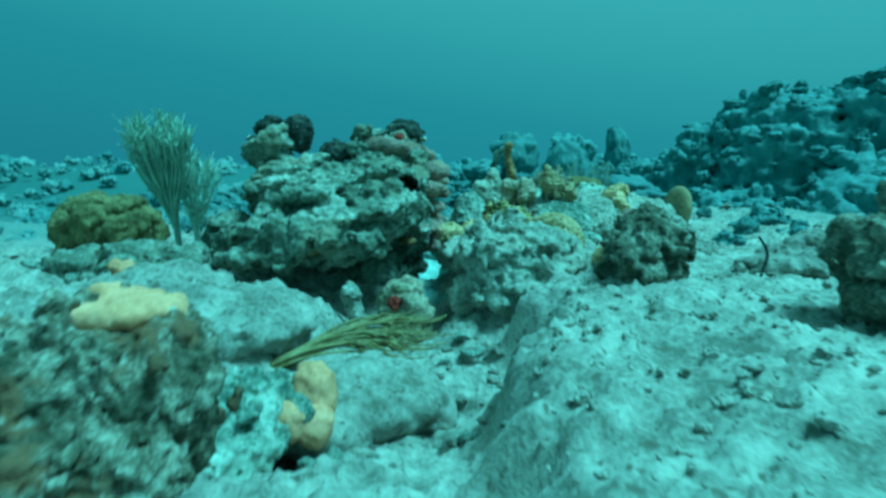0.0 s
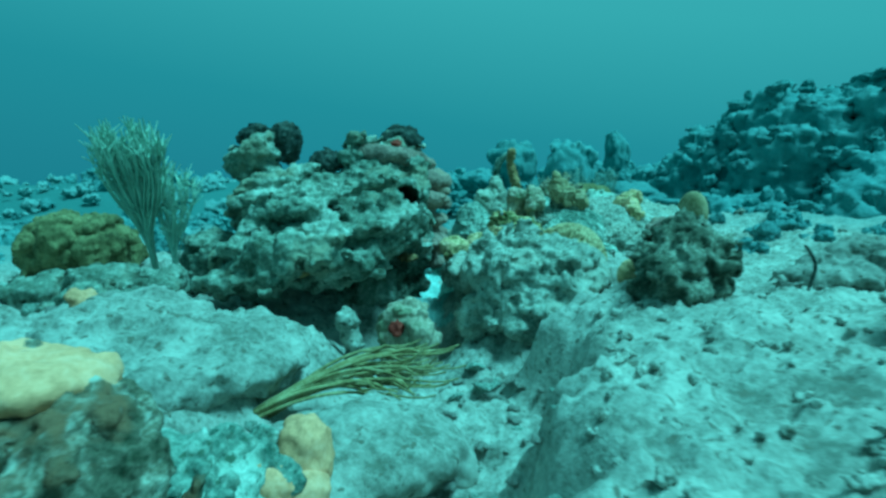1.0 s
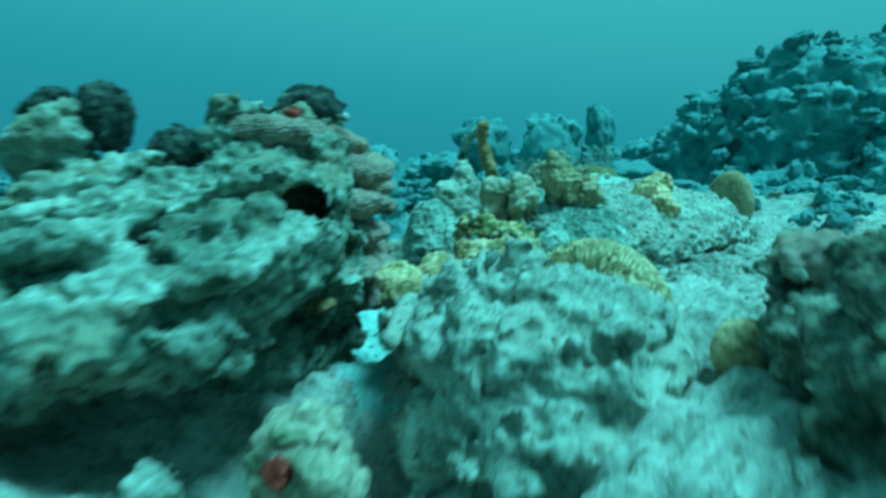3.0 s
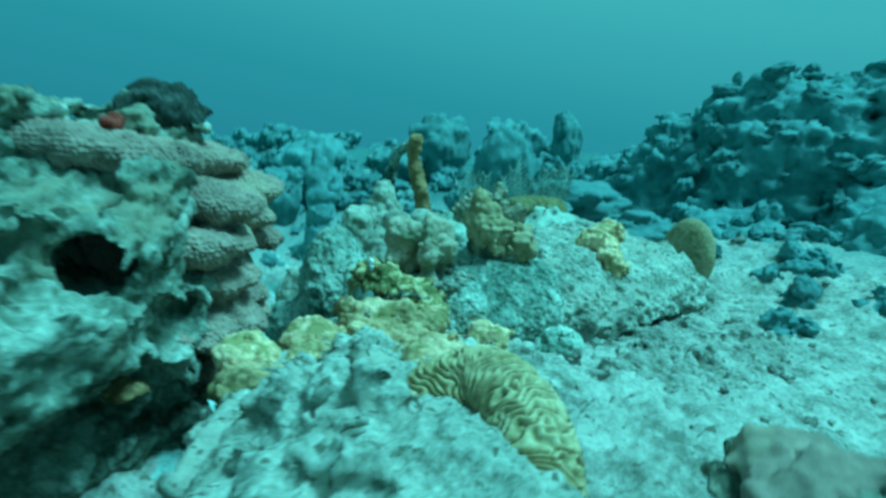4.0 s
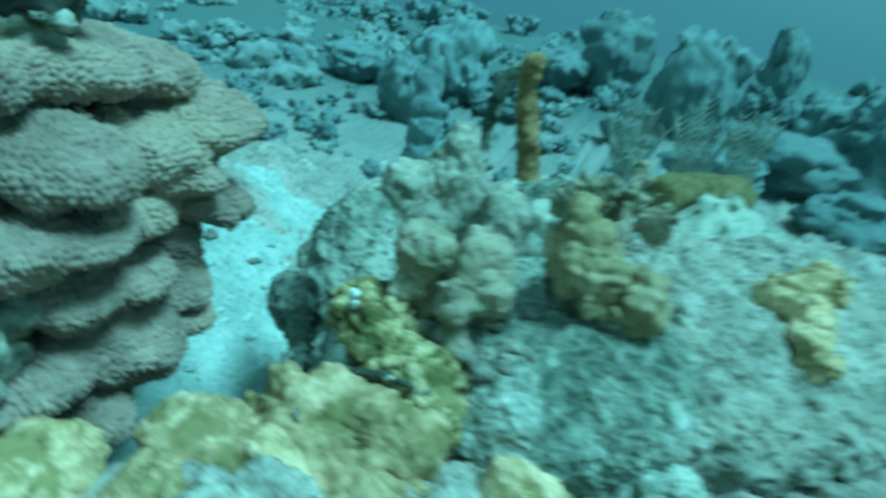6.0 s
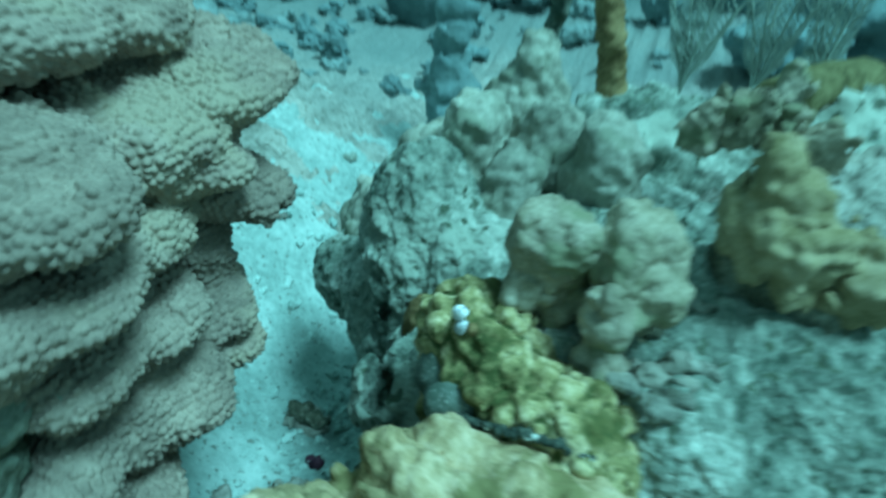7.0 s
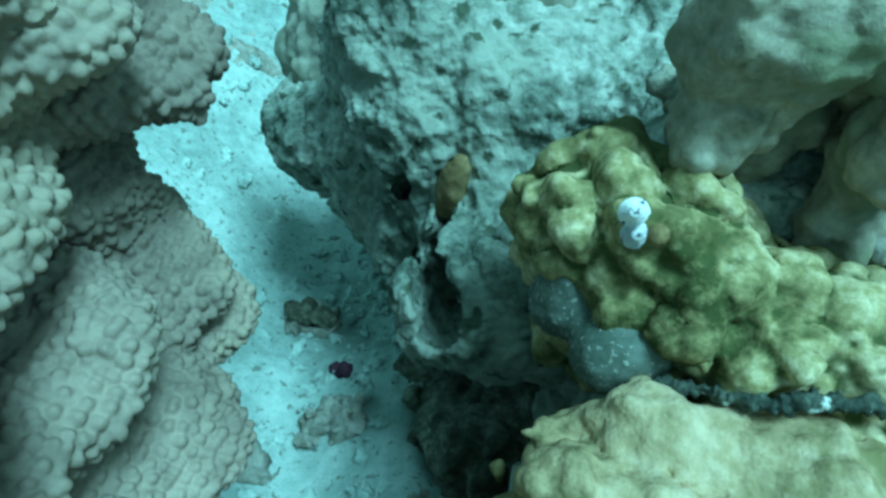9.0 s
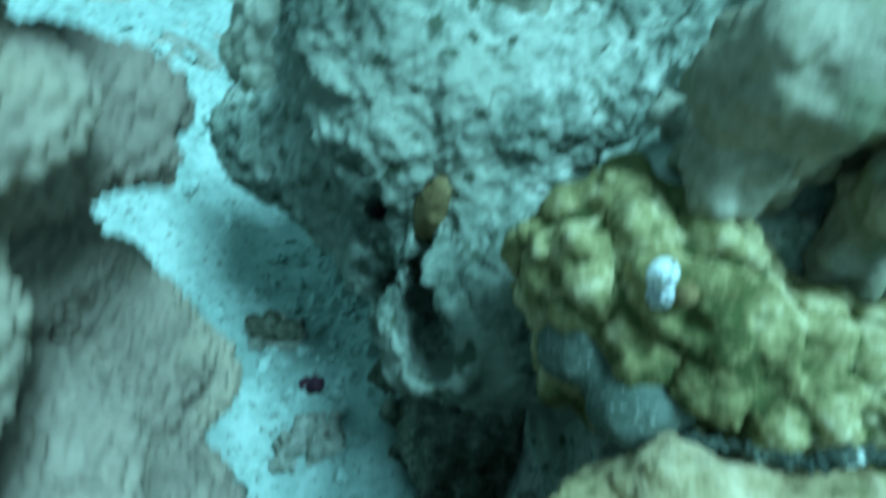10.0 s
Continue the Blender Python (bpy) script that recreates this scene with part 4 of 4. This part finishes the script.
solid("yellow_lobe_coral", worn(v, f, 0.002, 60), M_YELLOW, "small mustard yellow coral lobe beside the dark rock", "coral")
v, f = sculpt([(1.48, 1.92, 0.58, 0.17, 0.17, 0.17), (1.52, 1.84, 0.48, 0.2, 0.2, 0.16)], 0.010, 0.04, (), 0.025, 11, 42, 0.035, 12)
solid("shadowed_rock", worn(v, f, 0.006, 40, 0.012, 34), M_UMBER, "nearly black shaggy rock on the sand bank", "coral rock")
v, f = sculpt([(1.62, 2.98, 0.42, 0.26, 0.16, 0.07, 0, 0, 15), (1.8, 3.1, 0.46, 0.2, 0.15, 0.08)], 0.010, 0.04, (), 0.02, 10, 43, 0.022, 12)
solid("layered_rock", worn(v, f, 0.005, 40, 0.008, 40), M_SAND, "low layered rock ledge on the sand", "coral rock")
solid("bent_whip", tubes([[(1.37 + 0.02 * math.sin(4 * u) + 0.03 * u, 2.76, 0.55 - 0.15 * u, 0.006 - 0.003 * abs(u - 0.5)) for u in np.linspace(0, 1, 12)]], 8), M_DARK, "thin dark bent sea whip rooted in sand", "soft coral")
solid("bent_whip", tubes([[(-5.0 + 0.19 * u * u + 0.04 * math.sin(7 * u), 8.95 - 0.03 * u, 0.66 - 0.62 * u, 0.022) for u in np.linspace(0, 1, 20)]], 8), M_DARK, "tall dark sea whip standing far off on the flat", "soft coral")

for i, b in enumerate(((-1.07, 2.56, 0.42, 0.14, 0.11, 0.08), (-0.87, 2.62, 0.42, 0.10, 0.10, 0.08), (-1.28, 2.5, 0.40, 0.12, 0.10, 0.08), (-0.95, 2.36, 0.42, 0.10, 0.08, 0.06), (-0.84, 2.92, 0.46, 0.12, 0.12, 0.14))):
    v, f = sculpt([b], 0.008, 0.03, (), 0.02, 11, 240 + i, 0.025, 14)
    solid("rubble_rock", worn(v, f, 0.004, 45, 0.006, 45), M_ROCK, "knobbly rubble rock on the flat", "coral rock", "rubble rocks")
v, f = sculpt([(-0.77, 2.12, 0.455, 0.045, 0.04, 0.05)], 0.006, 0.02, (), 0.01, 20, 250, 0.008, 24)
solid("yellow_knob_coral", worn(v, f, 0.002, 60), M_CRUST, "small peach yellow coral knob on the flat slab", "coral")

# ---- yellow coral and sea plumes on the flat ----
mustard = thing("mustard_coral", (-1.72, 3.2, 0.3), "squat olive yellow lobed coral head on the seabed", "coral")
for i, b in enumerate([(-1.72, 3.22, 0.48, 0.25, 0.22, 0.17), (-1.87, 3.15, 0.50, 0.12, 0.15, 0.16), (-1.56, 3.15, 0.49, 0.13, 0.15, 0.15), (-1.72, 3.08, 0.54, 0.12, 0.12, 0.13), (-1.62, 3.2, 0.6, 0.1, 0.1, 0.08), (-1.82, 3.22, 0.6, 0.1, 0.1, 0.08)]):
    v, f = sculpt([b], 0.011, 0.03, (), 0.02, 9, 180 + i, 0.034, 11)
    part("lobe", worn(v, f, 0.004, 40, knobs=0.006, knob_scale=30), M_OLIVE, mustard)


def sea_plume(base, top, width, count, seed, thick, skin_material, label):
    """A vase of thin whips that rise together, then spread to a flat head; each whip is a part."""
    rnd = random.Random(seed)
    b, t = Vector(base), Vector(top)
    ob = thing("sea_plume", base, label, "soft coral", "sea plumes")
    for i in range(count):
        s = (i + 0.5) / count * 2 - 1
        w = rnd.uniform(-1, 1) * math.sqrt(max(0, 1 - s * s))
        end = t + Vector((s * width, w * width * 0.6, rnd.uniform(-0.10, 0.01) - 0.04 * s * s))
        path = []
        for k in range(13):
            u = k / 12
            p = b.lerp(end, u)
            k2 = min(1, max(0, (u - 0.25) / 0.65))
            p.x = b.x + (t.x - b.x) * u + s * width * (0.16 * u + 0.84 * k2 * k2 * (3 - 2 * k2)) + 0.006 * math.sin(9 * u + i)
            p.y = b.y + (t.y - b.y) * u + w * width * 0.6 * max(0, u - 0.2) + 0.006 * math.cos(8 * u + 2 * i)
            path.append((*p, thick * (1.2 - 0.6 * u)))
        paths = [path]
        for k in (6, 8, 9, 9, 10, 10, 11, 11):
            p = Vector(path[k][:3])
            side = Vector((rnd.uniform(-0.04, 0.04), rnd.uniform(-0.04, 0.04), rnd.uniform(0.025, 0.06)))
            paths.append([(*(p + side * u), thick * 0.8 * (1 - 0.5 * u)) for u in (0, 0.3, 0.65, 1)])
        part("branch", tubes(paths, 5), skin_material, ob)
    return ob


sea_plume((-1.08, 2.88, 0.40), (-1.02, 2.67, 1.05), 0.15, 96, 1, 0.0042, M_PLUME, "tall grey green sea plume standing on the seabed")
sea_plume((-0.97, 2.84, 0.38), (-0.94, 2.80, 0.88), 0.11, 34, 2, 0.0032, M_PLUME, "short thin grey green sea plume beside the boulder")

rods = thing("sea_rod_bunch", (-0.15, 2.02, 0.25), "fallen bunch of olive brown sea rods lying over a hollow", "soft coral")
part("stem", arched([(-0.30, 1.85, 0.235), (-0.23, 1.89, 0.215), (-0.15, 1.945, 0.225)], 0.014, 30, 0.08, 10), M_FAN, rods, "dark thick base stem")
rnd = random.Random(5)
for i in range(26):
    s = rnd.uniform(-1, 1)
    start = Vector((-0.17 + 0.015 * s, 1.93 + 0.01 * s, 0.21 + rnd.uniform(-0.01, 0.01)))
    end = Vector((0.27 + rnd.uniform(-0.12, 0.06), 2.22 + s * 0.09, 0.29 + rnd.uniform(-0.05, 0.03)))
    path = []
    for k in range(16):
        u = k / 15
        p = start.lerp(end, u)
        p.z += 0.055 * math.sin(math.pi * min(1, u * 1.1)) + 0.02 * s * u
        p.y += 0.03 * s * math.sin(math.pi * u)
        path.append((*p, 0.0042 * (1.5 - 0.95 * u)))
    fork = Vector(path[9][:3])
    twig = [(*(fork + Vector((0.12 * u, 0.05 * s * u + 0.02 * u, rnd.uniform(-0.03, 0.02) * u))), 0.005 * (1 - 0.5 * u)) for u in (0, 0.25, 0.5, 0.75, 1)]
    part("rod", tubes([path, twig], 7), M_FAN, rods)

# ---- bits on the sand channel ----
for at, size in (((-0.045, 3.755), 0.045), ((-0.135, 3.66), 0.03), ((-0.15, 3.96), 0.045)):
    z = floor_at(*at)
    v, f = sculpt([(*at, z + 0.3 * size, size, size * 0.8, size * 0.6), (at[0] + size * 0.5, at[1] + 0.01, z + 0.1 * size, size * 0.6, size * 0.6, size * 0.4)], 0.004, 0.02, (), 0.014, 22, int(size * 1000), 0.016, 30)
    solid("channel_stone", worn(v, f, 0.003, 70, 0.003, 70), M_SAND, "knobbly sand dusted stone in the sand channel", "stone")
for name, at, size, m, label in (("purple_sponge", (-0.059, 3.852), 0.022, M_PURPLE, "small dark purple sponge on the sand"), ("brown_sponge", (-0.163, 3.966), 0.03, M_UMBER, "small brown encrusting sponge on a stone in the channel"), ("brown_sponge", (-0.12, 3.955), 0.022, M_UMBER, "small brown encrusting sponge on a stone in the channel")):
    z = floor_at(*at) + (0.012 if name == 'purple_sponge' else 0.04)
    v, f = sculpt([(*at, z, size, size * 0.8, size * 0.6)], 0.004, 0.01, (), 0.006, 40, 50, 0.006, 40)
    solid(name, worn(v, f, 0.002, 90), m, label, "sponge")


def stone_mesh(seed, skins=(M_SAND, M_PALE, M_SAND)):
    rnd = random.Random(seed)
    bs = [(rnd.uniform(-0.35, 0.35), rnd.uniform(-0.3, 0.3), rnd.uniform(-0.1, 0.2), rnd.uniform(0.35, 0.7), rnd.uniform(0.3, 0.5), rnd.uniform(0.22, 0.4)) for _ in range(3)]
    v, f = sculpt(bs, 0.10, 0.15, (), 0.15, 2.2, seed, 0.14, 2.5)
    return mesh_from("rubble_stone", worn(v, f, 0.05, 7)[0], f, skins[seed % 3])


# Dark rock in the cave; its colour also stands for the cave's shade.
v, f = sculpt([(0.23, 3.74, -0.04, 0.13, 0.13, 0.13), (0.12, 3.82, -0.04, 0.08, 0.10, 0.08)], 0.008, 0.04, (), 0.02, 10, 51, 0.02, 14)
solid("cave_rock", worn(v, f, 0.004, 45, 0.006, 45), M_UMBER, "dark rough rock in the cave under the coral block, also standing for its shade", "coral rock")
stone_meshes = [stone_mesh(400 + i) for i in range(9)]
rnd = random.Random(77)
zones = ((14, 0.2, 0.52, 2.1, 2.5, 0.03, 0.065), (60, 0.12, 0.58, 1.45, 2.55, 0.012, 0.045), (45, -1.9, -0.7, 2.2, 3.0, 0.02, 0.08), (45, 1.1, 2.3, 2.6, 5.4, 0.015, 0.06), (30, -0.7, 0.1, 4.4, 5.6, 0.012, 0.05), (30, -0.3, 0.3, 1.3, 2.0, 0.01, 0.04), (25, 0.6, 1.2, 3.3, 3.9, 0.01, 0.03))
for count, x0, x1, y0, y1, s0, s1 in zones:
    for _ in range(count):
        x, y, s = rnd.uniform(x0, x1), rnd.uniform(y0, y1), s0 + (s1 - s0) * rnd.random() ** 2
        ob = new("rubble_stone", stone_meshes[rnd.randrange(9)])
        ob.location = (x, y, floor_at(x, y) + 0.15 * s)
        ob.rotation_euler = (rnd.uniform(-0.4, 0.4), rnd.uniform(-0.4, 0.4), rnd.uniform(0, 6.28))
        ob.scale = (s, s, s * rnd.uniform(0.6, 1.0))
        tagged(ob, "pale broken piece of dead coral on the sand", "stone", "rubble stones")



def gravel(name, zones, skin_material, label, seed, category="gravel"):
    """Many small stones strewn over stretches of the bed, too many to count, as one mesh."""
    rnd = random.Random(seed)
    shapes = [stone_mesh(430 + i) for i in range(4)]
    data = []
    for me in shapes:
        v = np.empty(len(me.vertices) * 3)
        me.vertices.foreach_get("co", v)
        f = np.empty(len(me.loops), np.int32)
        me.loops.foreach_get("vertex_index", f)
        data.append((v.reshape(-1, 3), f.reshape(-1, 4)))
        bpy.data.meshes.remove(me)
    vs, fs, count = [], [], 0
    for number, x0, x1, y0, y1, s0, s1 in zones:
        for _ in range(number):
            x, y, s = rnd.uniform(x0, x1), rnd.uniform(y0, y1), s0 + (s1 - s0) * rnd.random() ** 2.5
            v, f = data[rnd.randrange(4)]
            turn = np.array(Euler((rnd.uniform(-0.4, 0.4), rnd.uniform(-0.4, 0.4), rnd.uniform(0, 6.28))).to_matrix())
            vs.append((v * s) @ turn.T + (x, y, floor_at(x, y) + 0.1 * s))
            fs.append(f + count)
            count += len(v)
    solid(name, (np.concatenate(vs), np.concatenate(fs)), skin_material, label, category, kind="stuff")


gravel("coral_gravel", ((520, 0.62, 1.9, 0.9, 2.5, 0.005, 0.026), (220, -0.9, -0.2, 1.6, 2.4, 0.004, 0.018), (60, 1.0, 2.0, 2.6, 4.0, 0.006, 0.03)), M_SAND, "small pale bits of coral rubble strewn on sand", 61)
gravel("channel_gravel", ((260, -0.6, 0.05, 3.9, 4.7, 0.005, 0.03), (110, -0.2, 0.04, 3.8, 4.2, 0.005, 0.022), (70, -0.16, 0.1, 3.5, 3.85, 0.004, 0.020)), M_CLEAN, "white coral rubble strewn along the sand channel", 62)
gravel("far_rubble", ((220, -9.0, -1.6, 6.5, 13.0, 0.06, 0.3), (90, -3.0, 0.5, 5.6, 8.0, 0.03, 0.14), (120, -6.0, -1.6, 3.4, 6.5, 0.03, 0.13)), M_HAZED, "coral lumps on the far flat, tinted dull blue green for water haze", 63, "coral")

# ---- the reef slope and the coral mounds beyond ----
slope = thing("reef_slope", (3.2, 7.2, 0.2), "reef slope covered in coral, tinted blue green for water haze", "reef")
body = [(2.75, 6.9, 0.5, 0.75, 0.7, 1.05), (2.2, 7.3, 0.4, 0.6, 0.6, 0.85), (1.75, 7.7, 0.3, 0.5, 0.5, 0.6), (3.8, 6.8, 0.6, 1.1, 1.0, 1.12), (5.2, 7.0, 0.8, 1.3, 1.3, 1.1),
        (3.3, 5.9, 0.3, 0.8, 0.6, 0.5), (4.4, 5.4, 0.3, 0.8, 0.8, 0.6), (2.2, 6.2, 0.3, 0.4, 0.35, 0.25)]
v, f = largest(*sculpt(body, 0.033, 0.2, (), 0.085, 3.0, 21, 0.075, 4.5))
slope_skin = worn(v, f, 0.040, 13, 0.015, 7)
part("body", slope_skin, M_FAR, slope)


def mound_mesh(seed, frilly):
    rnd = random.Random(seed)
    bs = [(rnd.uniform(-0.5, 0.5), rnd.uniform(-0.5, 0.5), rnd.uniform(0.1, 0.9) - 0.2, rnd.uniform(0.25, 0.5), rnd.uniform(0.25, 0.5), rnd.uniform(0.2, 0.5)) for _ in range(7)]
    v, f = sculpt(bs, 0.06, 0.12, (), 0.12, 3.0, seed, 0.10 if frilly else 0.06, 3.5)
    v, f = worn(v, f, 0.05 if frilly else 0.03, 7, seed=seed)
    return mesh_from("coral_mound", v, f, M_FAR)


mound_meshes = [mound_mesh(300 + i, i % 2) for i in range(7)]


def coral_mound(x, y, z, size, seed, tall=1.0, label="coral mound tinted dull blue green for water haze"):
    rnd = random.Random(seed)
    ob = new("coral_mound", mound_meshes[seed % 7])
    ob.location = (x, y, z)
    ob.rotation_euler = (rnd.uniform(-0.2, 0.2), rnd.uniform(-0.2, 0.2), rnd.uniform(0, 6.28))
    ob.scale = (size * rnd.uniform(0.8, 1.2), size * rnd.uniform(0.8, 1.2), size * tall * rnd.uniform(0.8, 1.2))
    return tagged(ob, label, "coral", "coral mounds")


def dome_mesh(seed):
    rnd = random.Random(seed)
    bs = [(0, 0, 0.5, 0.5, 0.48, 0.5), (0, 0, 0.1, 0.3, 0.3, 0.4)] + [(rnd.uniform(-0.35, 0.35), rnd.uniform(-0.35, 0.35), rnd.uniform(0.3, 0.8), 0.25, 0.25, 0.2) for _ in range(5)]
    v, f = sculpt(bs, 0.05, 0.12, (), 0.08, 3.0, seed, 0.07, 4)
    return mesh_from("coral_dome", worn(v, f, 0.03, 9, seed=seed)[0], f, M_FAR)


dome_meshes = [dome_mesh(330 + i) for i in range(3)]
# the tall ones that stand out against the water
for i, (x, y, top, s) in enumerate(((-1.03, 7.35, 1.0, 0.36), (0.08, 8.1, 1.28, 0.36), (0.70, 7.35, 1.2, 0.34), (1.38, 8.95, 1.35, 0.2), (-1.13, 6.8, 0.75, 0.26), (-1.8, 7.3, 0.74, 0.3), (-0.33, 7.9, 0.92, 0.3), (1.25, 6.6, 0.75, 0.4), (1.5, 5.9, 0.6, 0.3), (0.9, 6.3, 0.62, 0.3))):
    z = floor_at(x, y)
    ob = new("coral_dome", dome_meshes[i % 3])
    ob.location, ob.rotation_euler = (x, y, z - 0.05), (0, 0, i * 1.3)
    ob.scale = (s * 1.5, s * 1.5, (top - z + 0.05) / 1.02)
    tagged(ob, "dome shaped coral tinted dull blue green for water haze", "coral", "coral domes")
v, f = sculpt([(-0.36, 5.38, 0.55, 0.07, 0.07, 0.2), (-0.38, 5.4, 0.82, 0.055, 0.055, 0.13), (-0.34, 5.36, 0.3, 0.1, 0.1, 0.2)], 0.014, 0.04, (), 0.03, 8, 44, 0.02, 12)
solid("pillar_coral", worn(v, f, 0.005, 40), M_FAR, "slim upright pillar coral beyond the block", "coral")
rnd = random.Random(8)
for i in range(170):
    x, y = rnd.uniform(-10, 6), rnd.uniform(5.8, 16)
    if -1.9 < x < 0.3 and y < 6.8:
        continue
    s = rnd.uniform(0.1, 0.2) + 0.02 * (y - 6)
    coral_mound(x, y, floor_at(x, y) - 0.03, s, i)
for i in range(60):
    x, y = rnd.uniform(-3.0, 0.2), rnd.uniform(5.7, 8.0)
    coral_mound(x, y, floor_at(x, y) - 0.02, rnd.uniform(0.04, 0.15), i + 500)
for i in range(60):
    x, y = rnd.uniform(-5.5, -1.3), rnd.uniform(3.5, 6.5)
    coral_mound(x, y, floor_at(x, y) - 0.02, rnd.uniform(0.05, 0.16), i + 200)
for i in range(30):
    x, y = rnd.uniform(1.6, 3.2), rnd.uniform(4.2, 6.2)
    coral_mound(x, y, floor_at(x, y) - 0.02, rnd.uniform(0.05, 0.13), i + 300)
up = normals_of(*slope_skin)
spots = slope_skin[0][(up[:, 2] > 0.3) & (slope_skin[0][:, 1] < 7.6)]
for i in range(300):
    p = spots[rnd.randrange(len(spots))]
    head = new("coral_head", dome_meshes[i % 3] if i % 4 else mound_meshes[i % 7])
    head.parent = slope
    head.location = Vector((p[0], p[1], p[2] - 0.04)) - slope.location
    head.rotation_euler = (rnd.uniform(-0.3, 0.3), rnd.uniform(-0.3, 0.3), rnd.uniform(0, 6.28))
    head.scale = (rnd.uniform(0.05, 0.19), rnd.uniform(0.05, 0.19), rnd.uniform(0.05, 0.14))


def gorgonian(base, height, width, count, seed, label):
    """A feathery bush: curved stems with short twigs on both sides; each stem is a part."""
    rnd = random.Random(seed)
    ob = thing("white_gorgonian", base, label, "soft coral", "white gorgonians")
    b = Vector(base)
    for i in range(count):
        s = (i + 0.5) / count * 2 - 1 + rnd.uniform(-0.1, 0.1)
        lean = Vector((s * width, rnd.uniform(-0.4, 0.4) * width, height * (1 - 0.25 * s * s) * rnd.uniform(0.8, 1.05)))
        stem = [(*(b + Vector((lean.x * u ** 1.3, lean.y * u, lean.z * u))), 0.006 * (1.2 - 0.7 * u)) for u in np.linspace(0, 1, 9)]
        paths = [stem]
        for k in range(4, 18):
            p = Vector(stem[k // 2][:3]).lerp(Vector(stem[min(8, k // 2 + k % 2)][:3]), 0.5)
            for side in (-1, 1):
                paths.append([(*(p + Vector((side * (0.075 * u - 0.02 * u * u), rnd.uniform(-0.02, 0.02) * u, 0.075 * u)) * (1.25 - 0.045 * k)), 0.0042 * (1 - 0.5 * u)) for u in (0, 0.5, 1)])
        part("stem", tubes(paths, 4), M_FRILL, ob)


for i, (x, y, z, h, w) in enumerate(((0.50, 5.74, 0.36, 0.46, 0.16), (0.77, 5.80, 0.36, 0.5, 0.13), (0.98, 5.86, 0.36, 0.56, 0.12))):
    gorgonian((x, y, z), h, 0.9 * w, 5, i, "feathery whitish gorgonian bush on the seabed")
